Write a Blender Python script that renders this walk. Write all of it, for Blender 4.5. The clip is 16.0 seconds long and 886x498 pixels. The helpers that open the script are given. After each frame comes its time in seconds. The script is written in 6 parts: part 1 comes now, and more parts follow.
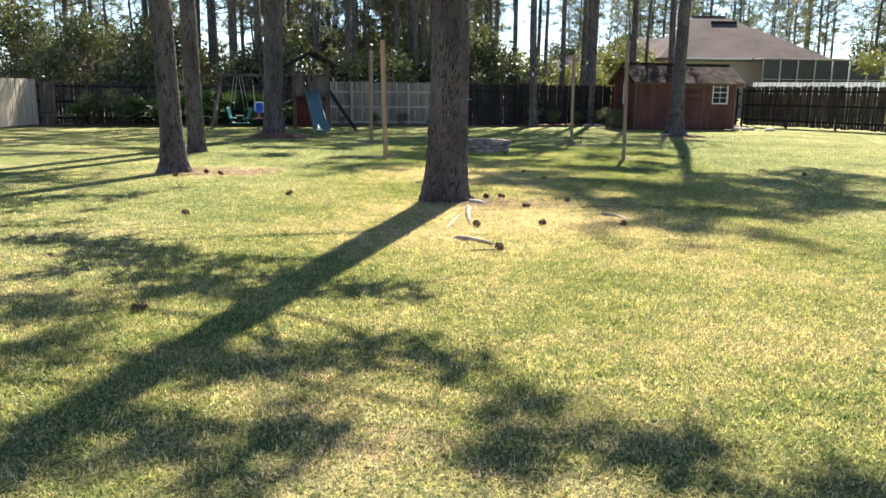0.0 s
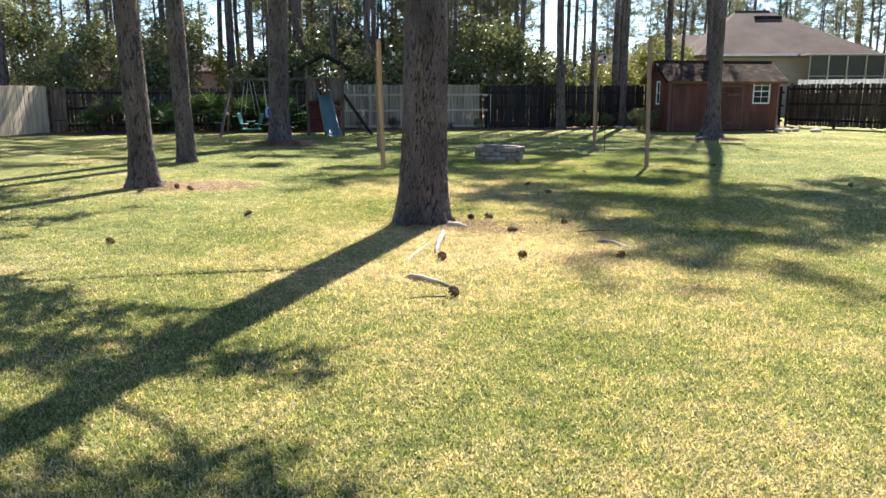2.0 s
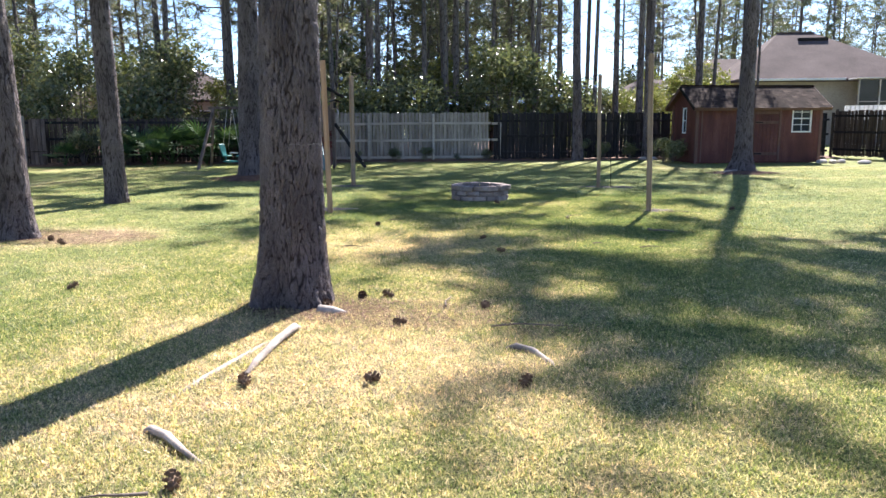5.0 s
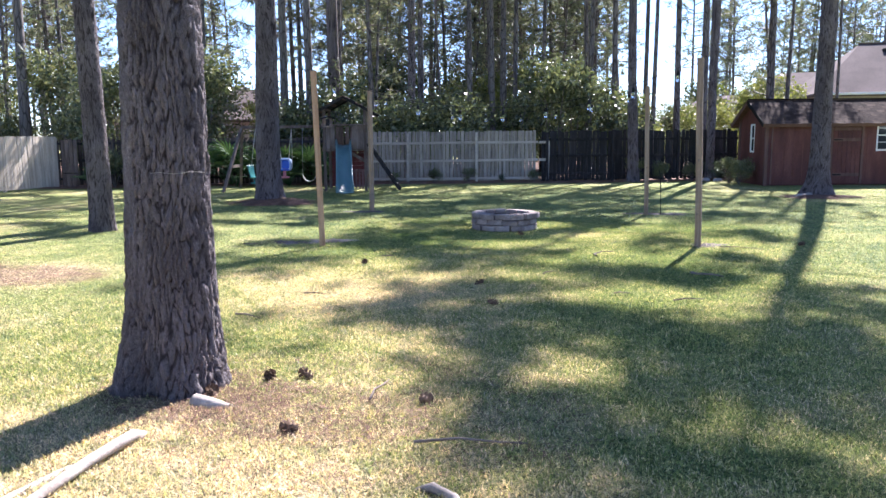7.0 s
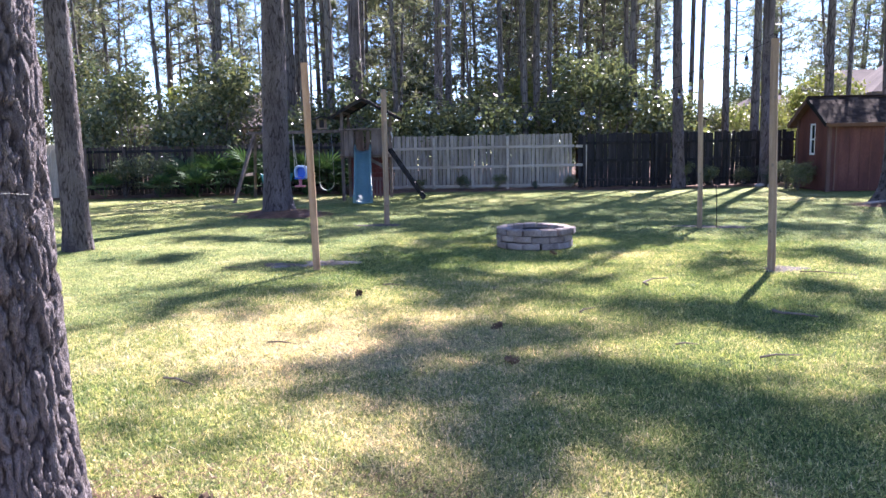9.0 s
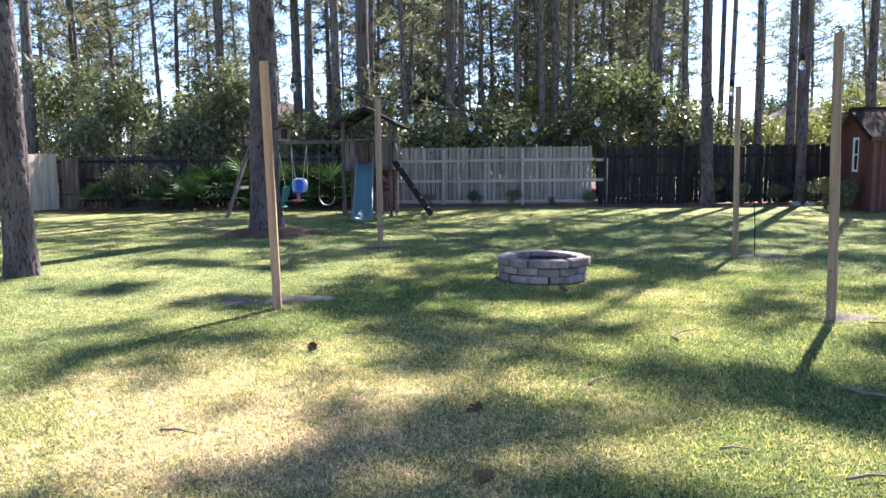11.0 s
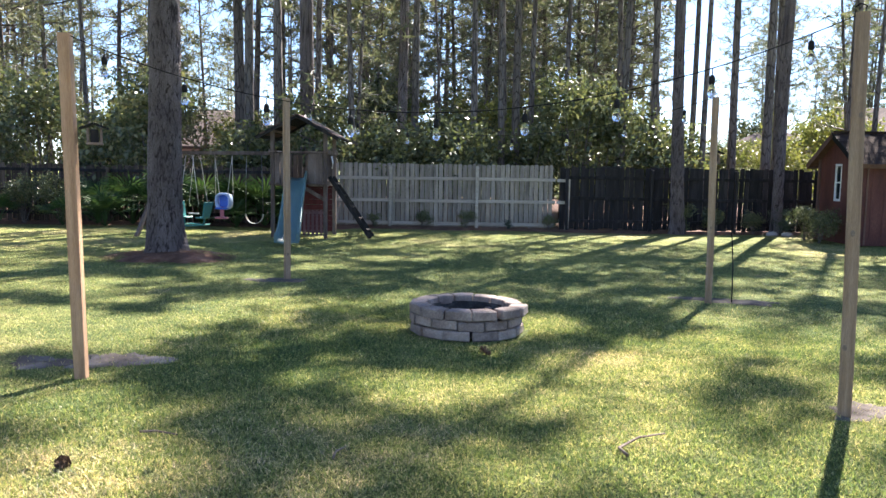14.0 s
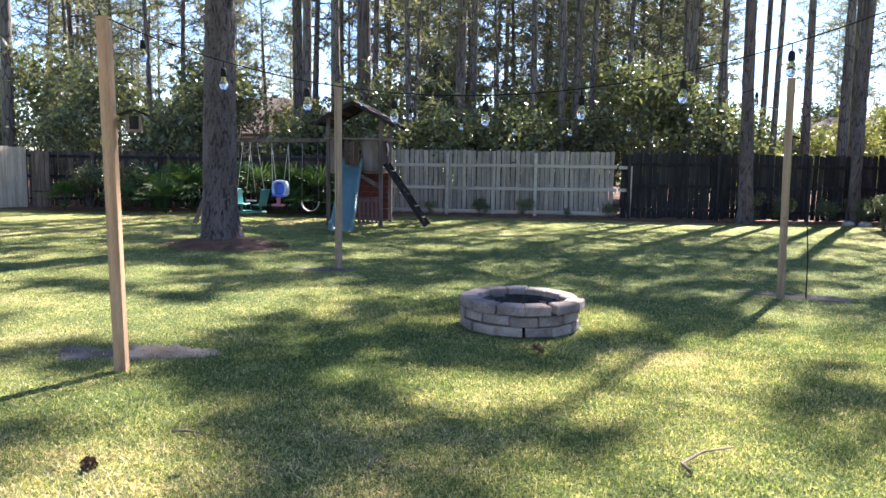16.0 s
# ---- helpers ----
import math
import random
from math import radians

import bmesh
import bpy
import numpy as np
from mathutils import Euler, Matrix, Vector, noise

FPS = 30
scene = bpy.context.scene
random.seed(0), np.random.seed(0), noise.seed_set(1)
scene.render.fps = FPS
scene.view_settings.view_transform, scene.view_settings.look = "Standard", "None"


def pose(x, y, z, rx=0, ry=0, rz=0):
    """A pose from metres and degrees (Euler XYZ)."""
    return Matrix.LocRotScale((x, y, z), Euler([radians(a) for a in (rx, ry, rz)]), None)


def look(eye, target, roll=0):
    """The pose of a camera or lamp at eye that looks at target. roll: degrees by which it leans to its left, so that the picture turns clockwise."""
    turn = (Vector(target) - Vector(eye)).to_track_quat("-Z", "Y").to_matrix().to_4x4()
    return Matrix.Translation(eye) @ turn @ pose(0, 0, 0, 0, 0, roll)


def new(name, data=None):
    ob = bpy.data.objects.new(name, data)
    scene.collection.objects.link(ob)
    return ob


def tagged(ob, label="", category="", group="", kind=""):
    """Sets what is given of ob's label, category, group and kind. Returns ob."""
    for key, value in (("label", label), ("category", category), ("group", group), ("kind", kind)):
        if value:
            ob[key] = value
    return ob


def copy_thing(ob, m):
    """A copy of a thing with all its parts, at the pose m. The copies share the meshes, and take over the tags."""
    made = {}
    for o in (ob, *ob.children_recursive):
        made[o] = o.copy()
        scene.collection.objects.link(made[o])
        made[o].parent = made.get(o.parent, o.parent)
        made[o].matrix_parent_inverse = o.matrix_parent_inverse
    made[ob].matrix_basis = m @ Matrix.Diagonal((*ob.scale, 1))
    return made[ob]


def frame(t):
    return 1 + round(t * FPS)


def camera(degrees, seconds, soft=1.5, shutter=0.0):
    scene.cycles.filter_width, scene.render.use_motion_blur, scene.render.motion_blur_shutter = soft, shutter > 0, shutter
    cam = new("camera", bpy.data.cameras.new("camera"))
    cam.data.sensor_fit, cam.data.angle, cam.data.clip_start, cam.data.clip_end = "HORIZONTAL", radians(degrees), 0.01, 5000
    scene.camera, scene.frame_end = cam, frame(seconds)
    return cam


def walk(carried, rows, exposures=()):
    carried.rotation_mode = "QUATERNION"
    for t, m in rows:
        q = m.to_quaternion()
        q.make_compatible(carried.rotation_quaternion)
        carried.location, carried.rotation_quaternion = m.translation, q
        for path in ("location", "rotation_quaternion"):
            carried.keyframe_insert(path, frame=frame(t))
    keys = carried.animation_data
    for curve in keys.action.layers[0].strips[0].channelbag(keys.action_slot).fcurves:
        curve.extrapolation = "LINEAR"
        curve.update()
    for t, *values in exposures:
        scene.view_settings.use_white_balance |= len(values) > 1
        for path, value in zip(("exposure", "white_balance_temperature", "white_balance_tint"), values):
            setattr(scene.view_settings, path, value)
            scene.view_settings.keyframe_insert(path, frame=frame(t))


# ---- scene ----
cam = camera(59.9, 16.0)
PATH = [
    (0, (0.919, 0.041, 1.597), (0.767, 1.994, 1.191), 0.7),
    (0.5, (1.047, 0.444, 1.61), (0.837, 2.39, 1.197), 0.5),
    (1, (1.138, 0.876, 1.605), (0.887, 2.816, 1.19), 0.1),
    (1.5, (1.384, 1.27, 1.619), (1.116, 3.208, 1.206), -0.2),
    (2, (1.616, 1.694, 1.648), (1.356, 3.636, 1.244), -0.0),
    (2.5, (1.831, 2.15, 1.662), (1.573, 4.096, 1.278), 0.3),
    (3, (2.077, 2.62, 1.674), (1.809, 4.568, 1.306), 0.6),
    (3.5, (2.226, 3.144, 1.65), (1.935, 5.089, 1.289), 0.7),
    (4, (2.443, 3.649, 1.652), (2.128, 5.591, 1.295), 0.5),
    (4.2, (2.525, 3.844, 1.668), (2.2, 5.785, 1.313), 0.2),
    (6.3, (3.185, 6.139, 1.687), (2.704, 8.058, 1.39), -0.2),
    (6.5, (3.257, 6.326, 1.68), (2.757, 8.24, 1.387), -0.4),
    (7, (3.259, 6.895, 1.665), (2.714, 8.798, 1.378), -0.5),
    (7.5, (3.203, 7.454, 1.667), (2.625, 9.346, 1.377), -0.5),
    (8, (3.161, 8.004, 1.667), (2.557, 9.888, 1.371), -0.4),
    (8.5, (3.025, 8.51, 1.646), (2.409, 10.39, 1.35), -0.3),
    (8.7, (3.001, 8.653, 1.622), (2.381, 10.533, 1.338), -0.7),
    (10.8, (2.773, 10.45, 1.684), (2.078, 12.309, 1.435), -1.0),
    (11, (2.791, 10.633, 1.674), (2.101, 12.495, 1.43), -0.6),
    (11.5, (2.715, 11.05, 1.691), (2.053, 12.923, 1.462), 0.0),
    (12, (2.766, 11.502, 1.675), (2.106, 13.376, 1.451), 0.5),
    (12.5, (2.746, 11.913, 1.663), (2.079, 13.786, 1.443), 0.9),
    (13, (2.708, 12.339, 1.678), (2.035, 14.21, 1.465), 0.9),
    (13.5, (2.756, 12.745, 1.683), (2.099, 14.623, 1.476), 1.0),
    (14, (2.743, 13.063, 1.678), (2.119, 14.953, 1.477), 0.9),
    (14.5, (2.698, 13.313, 1.683), (2.106, 15.213, 1.484), 0.8),
    (15, (2.716, 13.388, 1.687), (2.118, 15.286, 1.478), 0.8),
    (15.5, (2.723, 13.424, 1.683), (2.061, 15.298, 1.461), 0.8),
    (16, (2.701, 13.425, 1.682), (1.934, 15.257, 1.445), 0.8),
]
walk(cam, [(t, look(e, g, r)) for t, e, g, r in PATH], exposures=((0.0, 1.84, 6450, 11), (3.5, 1.82, 6200, 14), (4.2, 1.88, 6050, 16), (7.0, 2.26, 5550, 23), (8.7, 2.44, 5550, 27), (11.0, 2.4, 5800, 20), (12.5, 2.28, 6150, 16), (16.0, 2.42, 6080, 18)))

# ---- light and sky: clear late-morning sun ahead of the walker, a little to the right ----
SUN_EL, SUN_AZ = 47.0, 10.6
world = bpy.data.worlds.new("sky")
scene.world = world
world.use_nodes = True
sky = world.node_tree.nodes.new("ShaderNodeTexSky")
sky.sky_type = "NISHITA"
sky.sun_disc = False
sky.sun_elevation, sky.sun_rotation = radians(SUN_EL), radians(SUN_AZ)
sky.air_density, sky.dust_density, sky.ozone_density = 0.8, 0.05, 3.0
world.node_tree.nodes["Background"].inputs[1].default_value = 0.069
world.node_tree.links.new(sky.outputs[0], world.node_tree.nodes["Background"].inputs[0])
sun = new("sun", bpy.data.lights.new("sun", "SUN"))
sun.data.energy, sun.data.angle, sun.data.color = 5.0, radians(0.53), (1.0, 0.935, 0.80)
_e, _a = radians(SUN_EL), radians(SUN_AZ)
sun.matrix_world = look((0, 0, 60), Vector((0, 0, 60)) - Vector((math.sin(_a) * math.cos(_e), math.cos(_a) * math.cos(_e), math.sin(_e))))


# ---- mesh helpers ----
def part(name, bm, material, parent, label=""):
    """Link a bmesh as one mesh object under a thing or a part."""
    me = bpy.data.meshes.new(name)
    bm.to_mesh(me)
    bm.free()
    me.materials.append(material)
    ob = new(name, me)
    ob.parent = parent
    return tagged(ob, label)


def piece(name, me, parent, m):
    """An object of its own on shared mesh data."""
    ob = new(name, me)
    ob.parent = parent
    ob.matrix_basis = m
    return ob


def mesh_of(name, bm, material):
    me = bpy.data.meshes.new(name)
    bm.to_mesh(me)
    bm.free()
    me.materials.append(material)
    return me


def thing(name, label, category, m=None, group="", kind=""):
    ob = new(name)
    ob.empty_display_size = 0.2
    if m is not None:
        ob.matrix_basis = m
    return tagged(ob, label, category, group, kind)


def box(bm, x0, x1, y0, y1, z0, z1, bev=0.0, m=None):
    """An axis-aligned block, optionally bevelled and moved by m."""
    r = bmesh.ops.create_cube(bm, size=1.0)
    vs = r["verts"]
    t = Matrix.Translation(((x0 + x1) / 2, (y0 + y1) / 2, (z0 + z1) / 2)) @ Matrix.Diagonal((x1 - x0, y1 - y0, z1 - z0, 1))
    bmesh.ops.transform(bm, matrix=(m or Matrix()) @ t, verts=vs)
    if bev > 0:
        es = list({e for v in vs for e in v.link_edges})
        bmesh.ops.bevel(bm, geom=es, offset=bev, segments=1, affect="EDGES")


def beam(bm, a, b, w, h, bev=0.0, turn=0.0):
    """A square timber from a to b."""
    a, b = Vector(a), Vector(b)
    d = b - a
    m = Matrix.Translation(a) @ d.to_track_quat("Z", "Y").to_matrix().to_4x4() @ pose(0, 0, 0, 0, 0, turn)
    box(bm, -w / 2, w / 2, -h / 2, h / 2, 0, d.length, bev, m)


def tube(bm, pts, radii, seg=8, cap=True, smooth=True):
    """A tapered round limb through pts."""
    rings = []
    n = len(pts)
    pts = [Vector(p) for p in pts]
    for i, p in enumerate(pts):
        d = (pts[min(i + 1, n - 1)] - pts[max(i - 1, 0)])
        q = d.to_track_quat("Z", "Y")
        r = radii[i] if hasattr(radii, "__len__") else radii
        rings.append([bm.verts.new(p + q @ Vector((r * math.cos(6.28318 * k / seg), r * math.sin(6.28318 * k / seg), 0))) for k in range(seg)])
    for a, b in zip(rings, rings[1:]):
        for k in range(seg):
            f = bm.faces.new((a[k], a[(k + 1) % seg], b[(k + 1) % seg], b[k]))
            f.smooth = smooth
    if cap:
        bm.faces.new(rings[0][::-1])
        bm.faces.new(rings[-1])


def raw_mesh(name, verts, faces_flat, per_face, material, smooth=False):
    """A mesh from numpy arrays of one kind of polygon."""
    me = bpy.data.meshes.new(name)
    nf = len(faces_flat) // per_face
    me.vertices.add(len(verts))
    me.vertices.foreach_set("co", np.asarray(verts, dtype=np.float32).ravel())
    me.loops.add(len(faces_flat))
    me.loops.foreach_set("vertex_index", np.asarray(faces_flat, dtype=np.int32))
    me.polygons.add(nf)
    me.polygons.foreach_set("loop_start", np.arange(0, nf * per_face, per_face, dtype=np.int32))
    if smooth:
        me.polygons.foreach_set("use_smooth", np.ones(nf, dtype=bool))
    me.update(calc_edges=True)
    me.materials.append(material)
    return me


# ---- materials ----
def base(name):
    m = bpy.data.materials.new(name)
    m.use_nodes = True
    nt = m.node_tree
    return m, nt, nt.nodes["Principled BSDF"]


def nd(nt, kind, ins=(), **props):
    n = nt.nodes.new(kind)
    for k, v in props.items():
        if k == "op":
            n.operation = v
        elif k == "blend":
            n.data_type, n.blend_type = "RGBA", v
    for key, v in dict(ins).items():
        if isinstance(v, bpy.types.NodeSocket):
            nt.links.new(v, n.inputs[key])
        else:
            n.inputs[key].default_value = v
    return n


def coords(nt, stretch=(1, 1, 1), shift=True):
    tc = nt.nodes.new("ShaderNodeTexCoord")
    v = tc.outputs["Object"]
    if shift:
        oi = nt.nodes.new("ShaderNodeObjectInfo")
        k = nd(nt, "ShaderNodeMath", {0: oi.outputs["Random"], 1: 37.0}, op="MULTIPLY")
        v = nd(nt, "ShaderNodeVectorMath", {0: v, 1: k.outputs[0]}, op="ADD").outputs[0]
    return nd(nt, "ShaderNodeVectorMath", {0: v, 1: stretch}, op="MULTIPLY").outputs[0]


def noise_of(nt, vec, scale, detail=4.0, rough=0.6):
    return nd(nt, "ShaderNodeTexNoise", {"Vector": vec, "Scale": scale, "Detail": detail, "Roughness": rough}).outputs[0]


def ramp(nt, fac, stops):
    n = nt.nodes.new("ShaderNodeValToRGB")
    nt.links.new(fac, n.inputs[0])
    e = n.color_ramp.elements
    while len(e) < len(stops):
        e.new(0.5)
    for k, (p, c) in enumerate(stops):
        e[k].position, e[k].color = p, (*c, 1) if len(c) == 3 else c
    return n.outputs[0]


def mix(nt, blend, fac, a, b):
    n = nt.nodes.new("ShaderNodeMix")
    n.data_type, n.blend_type = "RGBA", blend
    for key, v in ((0, fac), (6, a), (7, b)):
        if isinstance(v, bpy.types.NodeSocket):
            nt.links.new(v, n.inputs[key])
        elif key == 0:
            n.inputs[0].default_value = v
        else:
            n.inputs[key].default_value = (*v, 1)
    return n.outputs[2]


def surf(name, cols, scale=2.0, fine=30.0, stretch=(1, 1, 1), rough=0.8, bump=0.3, depth=0.01, metal=0.0, vary=0.25, spec=0.3):
    """A weathered solid surface: stains at a large scale, grain at a small one, each object a shade of its own."""
    m, nt, b = base(name)
    v = coords(nt, stretch)
    big = noise_of(nt, v, scale, 5)
    small = noise_of(nt, v, fine, 4, 0.7)
    n = len(cols)
    c = ramp(nt, big, [(0.32 + 0.36 * k / max(n - 1, 1), col) for k, col in enumerate(cols)])
    g = ramp(nt, small, [(0.25, (0.62, 0.62, 0.62)), (0.7, (1.15, 1.15, 1.15))])
    c = mix(nt, "MULTIPLY", 1.0, c, g)
    oi = nt.nodes.new("ShaderNodeObjectInfo")
    val = nd(nt, "ShaderNodeMapRange", {0: oi.outputs["Random"], 3: 1 - vary, 4: 1 + vary}).outputs[0]
    hs = nd(nt, "ShaderNodeHueSaturation", {"Value": val, "Color": c})
    nt.links.new(hs.outputs[0], b.inputs["Base Color"])
    rr = nd(nt, "ShaderNodeMapRange", {0: small, 3: max(rough - 0.12, 0.05), 4: min(rough + 0.12, 1)}).outputs[0]
    nt.links.new(rr, b.inputs["Roughness"])
    b.inputs["Metallic"].default_value = metal
    b.inputs["Specular IOR Level"].default_value = spec
    if bump:
        bp = nd(nt, "ShaderNodeBump", {"Strength": bump, "Distance": depth, "Height": small})
        nt.links.new(bp.outputs[0], b.inputs["Normal"])
    return m


def leaf(name, cols, through_light=0.35, rough=0.45, spec=0.4):
    """Leaves and needles: every piece its own shade, some light passing through."""
    m, nt, b = base(name)
    geo = nt.nodes.new("ShaderNodeNewGeometry")
    oi = nt.nodes.new("ShaderNodeObjectInfo")
    f = nd(nt, "ShaderNodeMath", {0: geo.outputs["Random Per Island"], 1: 0.75}, op="MULTIPLY").outputs[0]
    f = nd(nt, "ShaderNodeMath", {0: oi.outputs["Random"], 1: 0.25, 2: f}, op="MULTIPLY_ADD").outputs[0]
    n = len(cols)
    c = ramp(nt, f, [(k / max(n - 1, 1), col) for k, col in enumerate(cols)])
    nt.links.new(c, b.inputs["Base Color"])
    b.inputs["Roughness"].default_value = rough
    b.inputs["Specular IOR Level"].default_value = spec
    tr = nd(nt, "ShaderNodeBsdfTranslucent", {"Color": mix(nt, "MULTIPLY", 1.0, c, (1.15, 1.15, 0.75))})
    mx = nd(nt, "ShaderNodeMixShader", {0: through_light, 1: b.outputs[0], 2: tr.outputs[0]})
    nt.links.new(mx.outputs[0], nt.nodes["Material Output"].inputs[0])
    return m


def lawn_colour(nt, pos):
    """Green turf with straw-dry zones of uneven outline, by place in the yard."""
    big = noise_of(nt, pos, 0.45, 5, 0.65)
    mid = noise_of(nt, pos, 2.6, 4, 0.6)
    dry = nd(nt, "ShaderNodeMath", {0: big, 1: 0.9}, op="MULTIPLY").outputs[0]
    dry = nd(nt, "ShaderNodeMath", {0: mid, 1: 0.45, 2: dry}, op="MULTIPLY_ADD").outputs[0]
    for (x, y, r, k) in ((1.1, 9.6, 3.0, 0.34), (0.3, 14.6, 2.6, 0.28), (1.9, 20.0, 0.9, 0.25), (-4.4, 14.8, 1.6, 0.3), (1.5, 3.0, 4.0, 0.10)):
        d = nd(nt, "ShaderNodeVectorMath", {0: pos, 1: (x, y, 0)}, op="DISTANCE").outputs["Value"]
        w = nd(nt, "ShaderNodeMapRange", {0: d, 1: 0.15 * r, 2: r, 3: k, 4: 0.0}).outputs[0]
        dry = nd(nt, "ShaderNodeMath", {0: dry, 1: w}, op="ADD").outputs[0]
    d = nd(nt, "ShaderNodeVectorMath", {0: pos, 1: (0.5, 23.5, 0)}, op="DISTANCE").outputs["Value"]
    w = nd(nt, "ShaderNodeMapRange", {0: d, 1: 4.0, 2: 11.0, 3: 0.13, 4: 0.0}).outputs[0]
    return nd(nt, "ShaderNodeMath", {0: dry, 1: w}, op="SUBTRACT").outputs[0]


def turf_shade_mottle(nt, pos):
    """Tufts and the thatch between them, at three sizes; shade in the gaps is put into the colour."""
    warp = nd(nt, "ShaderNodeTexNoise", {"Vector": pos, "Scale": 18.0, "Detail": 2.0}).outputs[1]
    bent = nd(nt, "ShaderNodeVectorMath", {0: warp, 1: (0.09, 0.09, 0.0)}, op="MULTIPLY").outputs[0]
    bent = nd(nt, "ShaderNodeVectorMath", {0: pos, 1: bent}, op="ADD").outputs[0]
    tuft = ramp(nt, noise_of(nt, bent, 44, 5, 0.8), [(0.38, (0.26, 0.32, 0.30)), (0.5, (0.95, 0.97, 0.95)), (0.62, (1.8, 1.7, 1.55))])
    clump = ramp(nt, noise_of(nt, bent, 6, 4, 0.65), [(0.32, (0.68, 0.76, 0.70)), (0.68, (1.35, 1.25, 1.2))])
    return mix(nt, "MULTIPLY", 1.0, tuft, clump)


def make_ground():
    m, nt, b = base("turf")
    pos = nt.nodes.new("ShaderNodeNewGeometry").outputs["Position"]
    dry = lawn_colour(nt, pos)
    c = ramp(nt, dry, [(0.42, (0.104, 0.139, 0.055)), (0.66, (0.221, 0.237, 0.085)), (0.85, (0.375, 0.319, 0.174)), (1.0, (0.482, 0.360, 0.256))])
    # fine dark flecks carry the shade between blades as colour
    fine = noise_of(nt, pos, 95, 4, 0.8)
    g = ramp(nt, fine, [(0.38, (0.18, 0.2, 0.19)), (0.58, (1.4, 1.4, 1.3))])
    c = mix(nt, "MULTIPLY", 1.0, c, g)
    c = mix(nt, "MULTIPLY", 1.0, c, turf_shade_mottle(nt, pos))
    nt.links.new(c, b.inputs["Base Color"])
    b.inputs["Roughness"].default_value = 0.9
    b.inputs["Specular IOR Level"].default_value = 0.15
    bp = nd(nt, "ShaderNodeBump", {"Strength": 0.9, "Distance": 0.04, "Height": fine})
    nt.links.new(bp.outputs[0], b.inputs["Normal"])
    return m


def make_blades():
    m, nt, b = base("grass_blades")
    geo = nt.nodes.new("ShaderNodeNewGeometry")
    dry = lawn_colour(nt, geo.outputs["Position"])
    f = nd(nt, "ShaderNodeMath", {0: geo.outputs["Random Per Island"], 1: 0.55, 2: -0.27}, op="MULTIPLY_ADD").outputs[0]
    f = nd(nt, "ShaderNodeMath", {0: dry, 1: f}, op="ADD").outputs[0]
    c = ramp(nt, f, [(0.34, (0.113, 0.166, 0.064)), (0.58, (0.251, 0.283, 0.100)), (0.80, (0.438, 0.389, 0.211)), (1.0, (0.644, 0.510, 0.377))])
    # blades are tinted with the same painted gap shade
    c = mix(nt, "MULTIPLY", 1.0, c, turf_shade_mottle(nt, geo.outputs["Position"]))
    nt.links.new(c, b.inputs["Base Color"])
    b.inputs["Roughness"].default_value = 0.5
    b.inputs["Specular IOR Level"].default_value = 0.35
    tr = nd(nt, "ShaderNodeBsdfTranslucent", {"Color": mix(nt, "MULTIPLY", 1.0, c, (1.2, 1.22, 0.85))})
    mx = nd(nt, "ShaderNodeMixShader", {0: 0.42, 1: b.outputs[0], 2: tr.outputs[0]})
    nt.links.new(mx.outputs[0], nt.nodes["Material Output"].inputs[0])
    return m


def make_bark():
    """Plated pine bark; the furrows between the modelled plates are darker and redder."""
    m, nt, b = base("pine_bark")
    at = nt.nodes.new("ShaderNodeAttribute")
    at.attribute_name = "plate"
    v = coords(nt, (1, 1, 0.35))
    big = noise_of(nt, v, 3.0, 5)
    fine = noise_of(nt, v, 60, 6, 0.8)
    vo = nd(nt, "ShaderNodeTexVoronoi", {"Vector": nd(nt, "ShaderNodeVectorMath", {0: v, 1: nd(nt, "ShaderNodeTexNoise", {"Vector": v, "Scale": 14.0}).outputs[1]}, op="ADD").outputs[0], "Scale": 26.0})
    vo.feature = "DISTANCE_TO_EDGE"
    flake = nd(nt, "ShaderNodeMapRange", {0: vo.outputs[0], 1: 0.0, 2: 0.16}).outputs[0]
    pl = ramp(nt, big, [(0.3, (0.135, 0.108, 0.106)), (0.5, (0.215, 0.178, 0.172)), (0.7, (0.31, 0.262, 0.252))])
    c = mix(nt, "MIX", nd(nt, "ShaderNodeMapRange", {0: at.outputs["Fac"], 1: 0.08, 2: 0.5}).outputs[0], (0.06, 0.044, 0.042), pl)
    c = mix(nt, "MULTIPLY", 0.75, c, ramp(nt, flake, [(0.0, (0.3, 0.26, 0.26)), (0.6, (1.2, 1.2, 1.2))]))
    g = ramp(nt, fine, [(0.3, (0.55, 0.55, 0.55)), (0.7, (1.2, 1.2, 1.2))])
    nt.links.new(mix(nt, "MULTIPLY", 1.0, c, g), b.inputs["Base Color"])
    b.inputs["Roughness"].default_value = 0.85
    b.inputs["Specular IOR Level"].default_value = 0.25
    hh = nd(nt, "ShaderNodeMath", {0: fine, 1: 0.5, 2: flake}, op="MULTIPLY_ADD").outputs[0]
    bp = nd(nt, "ShaderNodeBump", {"Strength": 0.9, "Distance": 0.012, "Height": hh})
    nt.links.new(bp.outputs[0], b.inputs["Normal"])
    return m


